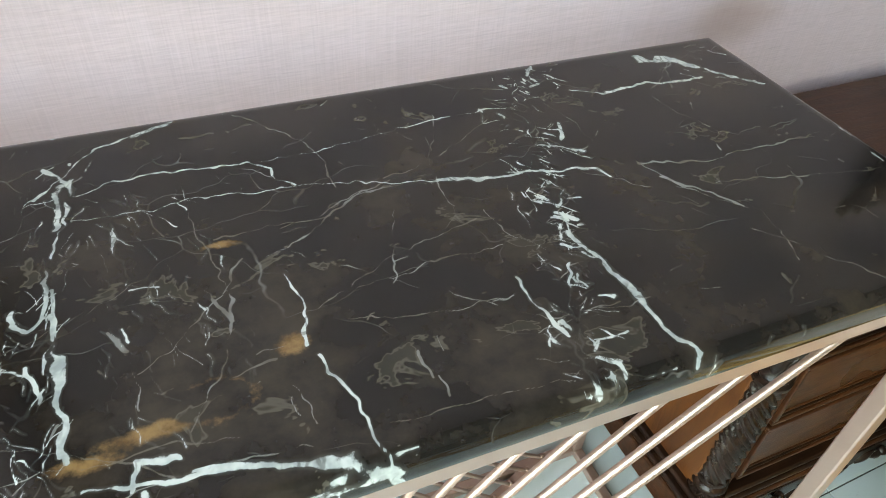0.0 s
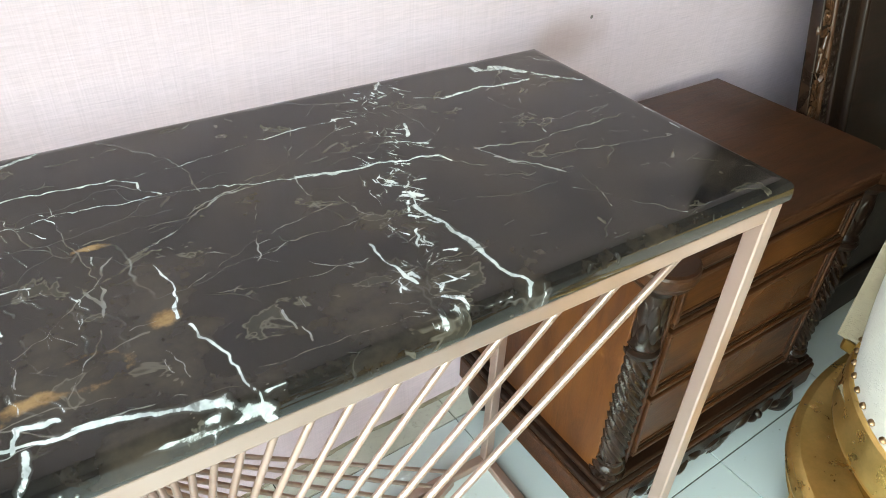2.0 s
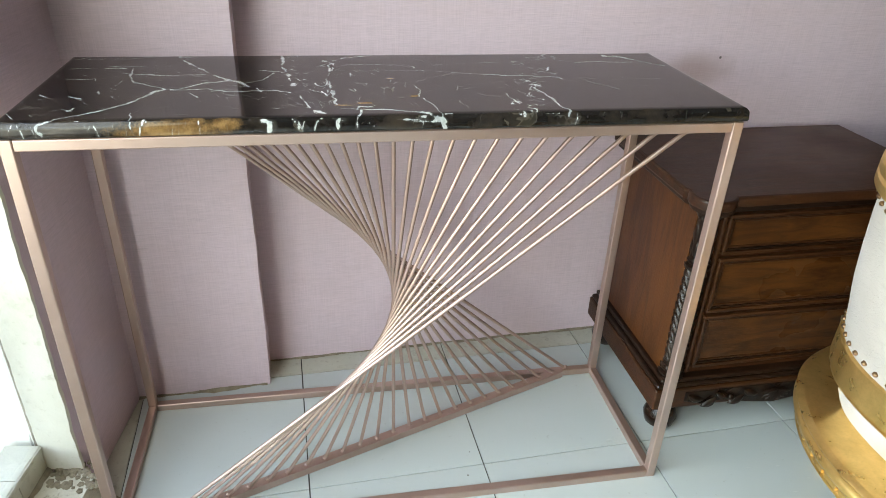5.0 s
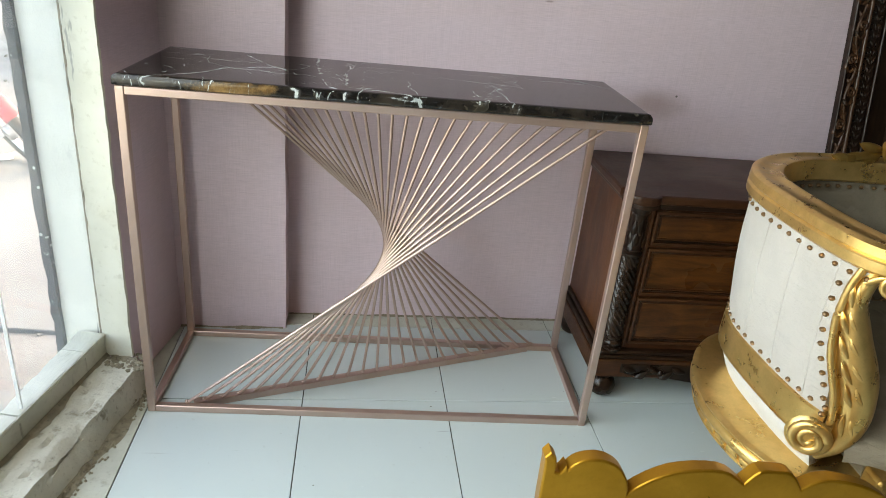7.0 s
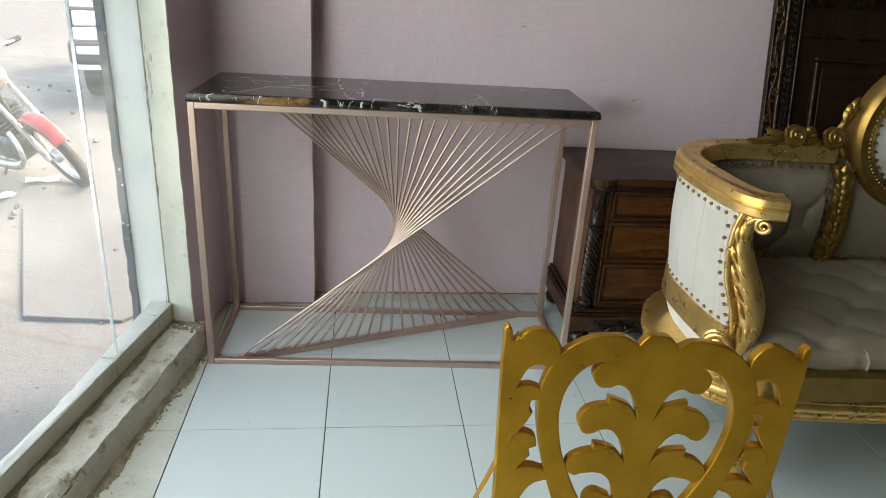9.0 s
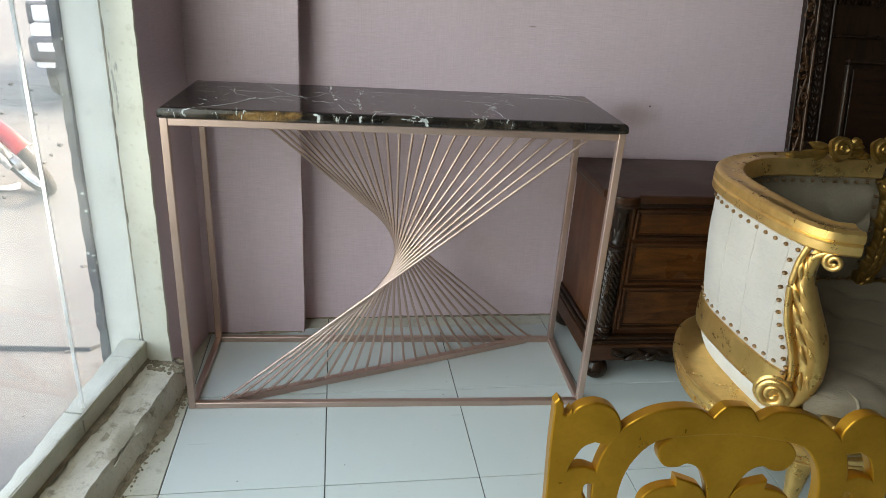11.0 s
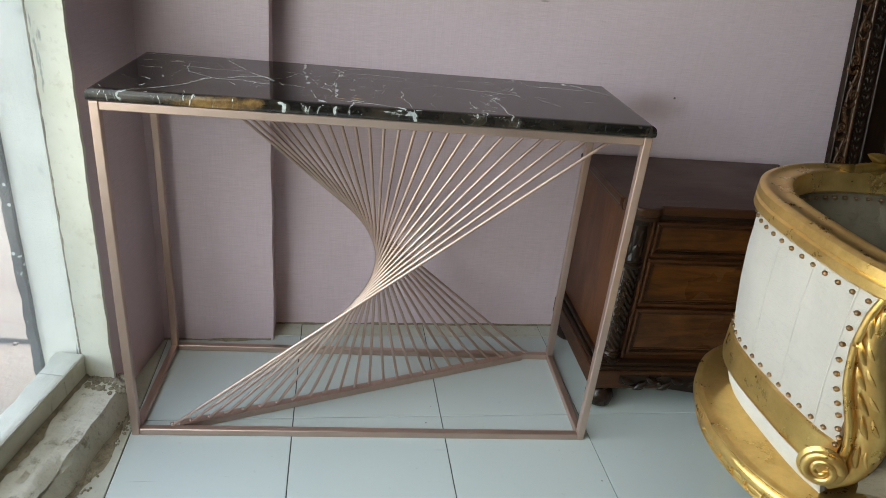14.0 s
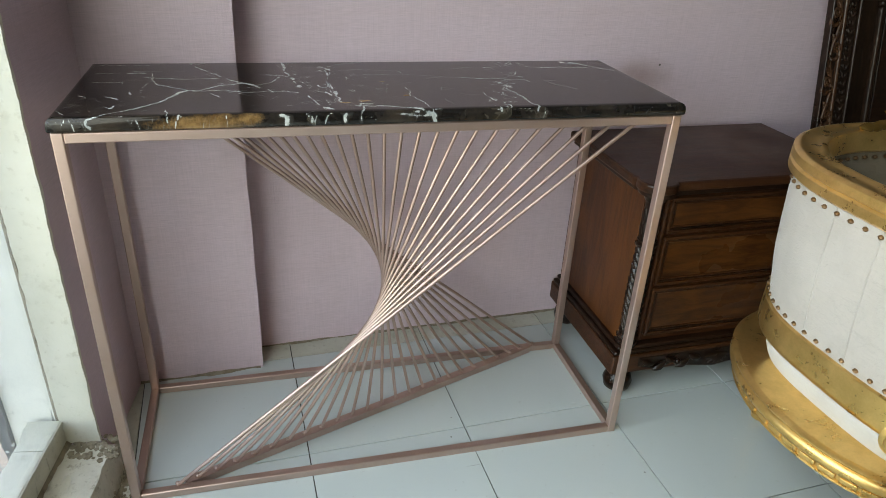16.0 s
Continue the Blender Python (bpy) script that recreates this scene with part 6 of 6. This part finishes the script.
    grid(bm, [[(1.62 + 0.02 * i, -0.012 - 0.022 * math.sin(math.pi * min(1, j / 16 + 0.05)) * (1 - 0.6 * tuft(i * 0.02, j * 0.02, 0.26, 0.3)), 0.455 + 0.02 * j) for j in range(17)] for i in range(61)])
    box(bm, 1.62, 2.82, 0.0, 0.04, 0.455, 0.78)
    part("back_panel", bm, VELVET, t, "beige upholstered back panel", 60)
    post = curve_through([(1.984, -0.030, 0.490), (1.990, -0.036, 0.535), (1.988, -0.040, 0.60), (1.982, -0.038, 0.67), (1.976, -0.030, 0.73), (1.955, -0.020, 0.775)], 4)
    part("back_post", tube(post, [0.021] * len(post), 10, None, 0.7, (0, -1, 0)), GILT_SHADED, t)
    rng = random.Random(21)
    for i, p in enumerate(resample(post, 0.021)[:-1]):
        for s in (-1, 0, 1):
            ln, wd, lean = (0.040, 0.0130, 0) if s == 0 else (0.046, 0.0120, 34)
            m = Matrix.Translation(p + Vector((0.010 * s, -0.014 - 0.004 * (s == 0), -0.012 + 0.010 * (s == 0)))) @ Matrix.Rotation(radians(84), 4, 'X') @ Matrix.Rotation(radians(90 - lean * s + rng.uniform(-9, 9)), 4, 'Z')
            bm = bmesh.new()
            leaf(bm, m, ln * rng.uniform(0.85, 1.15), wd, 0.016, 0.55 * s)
            part("post_leaf", bm, GILT_SHADED, t, "", 60)
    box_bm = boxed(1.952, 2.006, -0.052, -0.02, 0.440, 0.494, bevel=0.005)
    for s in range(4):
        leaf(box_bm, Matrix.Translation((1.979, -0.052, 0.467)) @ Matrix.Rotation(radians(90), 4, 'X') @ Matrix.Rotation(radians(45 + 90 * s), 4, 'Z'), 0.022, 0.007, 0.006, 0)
    part("post_block", box_bm, GILT_SHADED, t, "square block with a carved flower", 40)
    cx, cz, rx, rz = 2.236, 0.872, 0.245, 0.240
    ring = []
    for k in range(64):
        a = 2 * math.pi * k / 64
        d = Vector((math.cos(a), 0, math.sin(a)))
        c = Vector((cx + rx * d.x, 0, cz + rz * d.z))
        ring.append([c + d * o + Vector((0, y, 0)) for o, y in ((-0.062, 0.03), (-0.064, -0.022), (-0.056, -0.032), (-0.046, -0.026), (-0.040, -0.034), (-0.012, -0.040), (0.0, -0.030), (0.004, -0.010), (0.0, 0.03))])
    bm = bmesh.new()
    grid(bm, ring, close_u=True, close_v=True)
    part("medallion_frame", bm, GILT_SHADED, t, "oval gilt medallion frame", 40)
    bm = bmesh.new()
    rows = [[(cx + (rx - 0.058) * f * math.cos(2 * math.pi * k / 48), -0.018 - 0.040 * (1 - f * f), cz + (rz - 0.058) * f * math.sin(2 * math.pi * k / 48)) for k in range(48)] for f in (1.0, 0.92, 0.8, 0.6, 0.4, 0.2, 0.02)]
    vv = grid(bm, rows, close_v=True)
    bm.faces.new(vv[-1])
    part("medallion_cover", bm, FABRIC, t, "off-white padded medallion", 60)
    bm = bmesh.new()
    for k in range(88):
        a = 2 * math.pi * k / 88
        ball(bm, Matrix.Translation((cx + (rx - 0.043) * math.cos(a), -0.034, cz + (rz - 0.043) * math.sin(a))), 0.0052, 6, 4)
    tagged(part("bead_ring", bm, GILT_SHADED, t, "ring of gilt beads"), kind="stuff")
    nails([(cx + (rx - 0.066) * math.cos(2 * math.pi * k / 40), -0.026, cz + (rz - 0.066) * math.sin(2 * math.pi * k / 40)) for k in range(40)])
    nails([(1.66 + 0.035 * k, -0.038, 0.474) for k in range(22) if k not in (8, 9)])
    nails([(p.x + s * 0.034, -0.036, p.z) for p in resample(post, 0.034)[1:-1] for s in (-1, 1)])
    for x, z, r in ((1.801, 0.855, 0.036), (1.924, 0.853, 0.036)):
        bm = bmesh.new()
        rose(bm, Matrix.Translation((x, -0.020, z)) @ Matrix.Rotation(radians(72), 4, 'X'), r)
        part("crest_rose", bm, GILT_SHADED, t, "carved gilt rose", 60)
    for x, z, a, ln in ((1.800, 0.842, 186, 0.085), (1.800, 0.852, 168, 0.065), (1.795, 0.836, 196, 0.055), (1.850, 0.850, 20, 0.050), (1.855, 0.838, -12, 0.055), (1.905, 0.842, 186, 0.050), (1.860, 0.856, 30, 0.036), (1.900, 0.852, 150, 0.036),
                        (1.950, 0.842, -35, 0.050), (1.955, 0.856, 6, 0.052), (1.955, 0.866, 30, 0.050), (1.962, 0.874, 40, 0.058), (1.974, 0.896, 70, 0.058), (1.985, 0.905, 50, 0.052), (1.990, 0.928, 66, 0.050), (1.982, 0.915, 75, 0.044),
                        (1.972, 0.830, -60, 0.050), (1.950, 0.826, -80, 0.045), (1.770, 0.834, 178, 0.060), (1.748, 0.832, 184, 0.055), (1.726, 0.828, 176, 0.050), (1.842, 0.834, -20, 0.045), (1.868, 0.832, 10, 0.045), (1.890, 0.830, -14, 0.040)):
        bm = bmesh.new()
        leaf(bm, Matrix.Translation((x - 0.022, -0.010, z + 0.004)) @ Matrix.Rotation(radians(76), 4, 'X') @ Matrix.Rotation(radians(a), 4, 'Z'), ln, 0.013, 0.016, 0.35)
        part("crest_leaf", bm, GILT_SHADED, t, "", 60)
    # feet
    for x, y in ((1.628, -0.030), (1.575, -0.505), (3.3, -0.60), (3.3, 0.0)):
        part("foot", lathe([(0.014, 0.0), (0.022, 0.006), (0.024, 0.025), (0.015, 0.045), (0.018, 0.10), (0.029, 0.19), (0.036, 0.235), (0.032, 0.266)], 16, Matrix.Translation((x, y, 0))), GILT, t)
    return t


sofa()


# ---- outside: motorcycle and car ----
def motorcycle(at):
    t = thing("motorcycle", "dusty old red motorcycle parked in the yard", "motorcycle", at)
    turn = Matrix.Translation((0, 0, 0.29)) @ Matrix.Rotation(radians(-6.8), 4, Vector((-0.29, 0, 0.66))) @ Matrix.Translation((0, 0, -0.29))

    def steered(bm):
        bm.transform(turn)
        return bm

    for x in (0.0, -1.22):
        w = new("wheel")
        w.parent = t
        w.matrix_local = (turn if x == 0.0 else Matrix()) @ Matrix.Translation((x, 0, 0.29))
        bm = bmesh.new()
        rows = [[((0.252 + 0.040 * math.cos(b)) * math.cos(a), 0.040 * math.sin(b), (0.252 + 0.040 * math.cos(b)) * math.sin(a)) for b in (2 * math.pi * j / 10 for j in range(10))] for a in (2 * math.pi * i / 40 for i in range(40))]
        grid(bm, rows, True, True)
        part("tyre", bm, TYRE, w)
        bm = bmesh.new()
        rows = [[((0.214 + 0.010 * math.cos(b)) * math.cos(a), 0.022 * math.sin(b), (0.214 + 0.010 * math.cos(b)) * math.sin(a)) for b in (2 * math.pi * j / 8 for j in range(8))] for a in (2 * math.pi * i / 40 for i in range(40))]
        grid(bm, rows, True, True)
        for k in range(18):
            a = 2 * math.pi * k / 18
            tube([(0.03 * math.cos(a + 0.5), 0.02 * (-1) ** k, 0.03 * math.sin(a + 0.5)), (0.21 * math.cos(a), 0, 0.21 * math.sin(a))], 0.002, 4, bm)
        lathe([(0.045, -0.05), (0.055, -0.03), (0.055, 0.03), (0.045, 0.05)], 14, Matrix.Rotation(radians(90), 4, 'X'), bm)
        part("rim", bm, STEEL, w)
    bm = bmesh.new()
    rows = []
    for i in range(22):
        a = radians(34 + i * 4.5)
        rows.append([((0.322 + 0.012 * math.cos(b)) * math.cos(a), 0.058 * math.sin(b), 0.29 + (0.322 + 0.028 * math.cos(b)) * math.sin(a)) for b in (radians(-100 + 25 * j) for j in range(9))])
    grid(bm, rows)
    part("front_mudguard", steered(bm), RED_PAINT, t, "red front mudguard")
    for s in (-1, 1):
        part("fork_leg", steered(tube([(0.0, 0.075 * s, 0.29), (-0.13, 0.075 * s, 0.58), (-0.29, 0.08 * s, 0.95)], [0.024, 0.020, 0.017], 10)), STEEL, t)
    part("handlebar", steered(tube(curve_through([(-0.42, -0.34, 0.94), (-0.36, -0.22, 0.98), (-0.30, -0.08, 0.95), (-0.30, 0.08, 0.95), (-0.36, 0.22, 0.98), (-0.42, 0.34, 0.94)], 5), 0.012, 8)), STEEL, t)
    for s in (-1, 1):
        part("grip", steered(tube([(-0.40, 0.27 * s, 0.958), (-0.44, 0.38 * s, 0.935)], 0.019, 10)), TYRE, t)
    rows = []
    for i in range(13):
        k = i / 12
        r = 0.02 + 0.125 * math.sin(math.pi * (0.10 + 0.80 * k))
        rows.append([(-0.32 - 0.46 * k, r * 0.95 * math.cos(a), 0.80 - 0.03 * k + r * 0.85 * math.sin(a)) for a in (2 * math.pi * j / 16 for j in range(16))])
    bm = bmesh.new()
    vv = grid(bm, rows, close_v=True)
    bm.faces.new(vv[0])
    bm.faces.new(vv[-1])
    part("fuel_tank", bm, RED_PAINT, t, "red fuel tank")
    part("seat", boxed(-1.42, -0.76, -0.12, 0.12, 0.74, 0.84, bevel=0.03), TYRE, t)
    part("headlamp", lathe([(0.02, -0.10), (0.08, -0.06), (0.095, 0.0), (0.09, 0.03), (0.04, 0.05)], 18, Matrix.Translation((-0.20, 0, 0.90)) @ Matrix.Rotation(radians(90), 4, 'Y')), STEEL, t)
    eng = boxed(-0.78, -0.36, -0.13, 0.13, 0.20, 0.42, bevel=0.04)
    for k in range(7):
        box(eng, -0.60, -0.36, -0.10, 0.10, 0.43 + k * 0.030, 0.445 + k * 0.030)
    box(eng, -0.56, -0.40, -0.07, 0.07, 0.42, 0.66)
    part("engine", eng, DARK_METAL, t, "finned oily engine")
    part("exhaust", tube(curve_through([(-0.36, -0.08, 0.46), (-0.26, -0.12, 0.36), (-0.34, -0.15, 0.22), (-0.8, -0.17, 0.20), (-1.5, -0.18, 0.26)], 5), [0.018] * 9 + [0.034] * 12, 10), STEEL, t)
    part("frame_tube", tube(curve_through([(-0.27, 0, 0.90), (-0.32, 0, 0.60), (-0.36, 0, 0.25), (-0.80, 0, 0.22), (-1.22, 0, 0.29)], 4), 0.018, 8), DARK_METAL, t)
    part("side_cover", boxed(-0.98, -0.72, -0.14, 0.14, 0.45, 0.68, bevel=0.04), STEEL, t)
    part("rear_mudguard", boxed(-1.60, -1.10, -0.07, 0.07, 0.60, 0.68, bevel=0.03), RED_PAINT, t)
    part("stand", tube([(-0.60, -0.10, 0.22), (-0.68, -0.24, 0.0)], 0.011, 8), DARK_METAL, t)
    return t


motorcycle(BIKE_AT)


def car(at):
    t = thing("car", "white car with dark grey bumper parked in the yard", "car", at)
    side = [(0.0, 0.46), (0.0, 0.80), (0.06, 1.08), (0.95, 1.18), (1.55, 1.62), (3.1, 1.66), (3.7, 1.05), (3.75, 0.45), (3.30, 0.40), (0.70, 0.36)]
    bm = plate([side], 1.62, 0.05)
    bm.transform(Matrix.Rotation(radians(90), 4, 'X'))
    part("body", bm, CAR_WHITE, t)
    part("bumper", boxed(-0.10, 0.16, -0.84, 0.84, 0.47, 0.73, bevel=0.05), BUMPER, t, "dark grey front bumper")
    for s in (-1, 1):
        part("fog_lamp", boxed(-0.112, -0.06, s * 0.62 - 0.13, s * 0.62 + 0.13, 0.58, 0.67, bevel=0.015), LENS, t)
        part("lamp_surround", boxed(-0.04, 0.10, s * 0.60 - 0.22, s * 0.60 + 0.22, 0.83, 1.06, bevel=0.03), BUMPER, t)
        part("headlamp", boxed(-0.056, 0.02, s * 0.60 - 0.17, s * 0.60 + 0.17, 0.86, 1.03, bevel=0.03), LENS, t)
        for x in (0.72, 3.0):
            w = new("wheel")
            w.parent = t
            w.location = (x, s * 0.74, 0.31)
            part("tyre", lathe([(0.20, -0.09), (0.29, -0.09), (0.31, -0.06), (0.31, 0.06), (0.29, 0.09), (0.20, 0.09)], 28, Matrix.Rotation(radians(90), 4, 'X')), TYRE, w)
            part("rim", lathe([(0.03, -0.095), (0.20, -0.07), (0.20, 0.07), (0.03, 0.095)], 20, Matrix.Rotation(radians(90), 4, 'X')), STEEL, w)
    part("windscreen", boxed(1.02, 1.50, -0.66, 0.66, 1.10, 1.13, m=Matrix.Translation((0.1, 0, -0.48)) @ Matrix.Rotation(radians(0), 4, 'Y')), BUMPER, t)
    return t


car(CAR_AT)
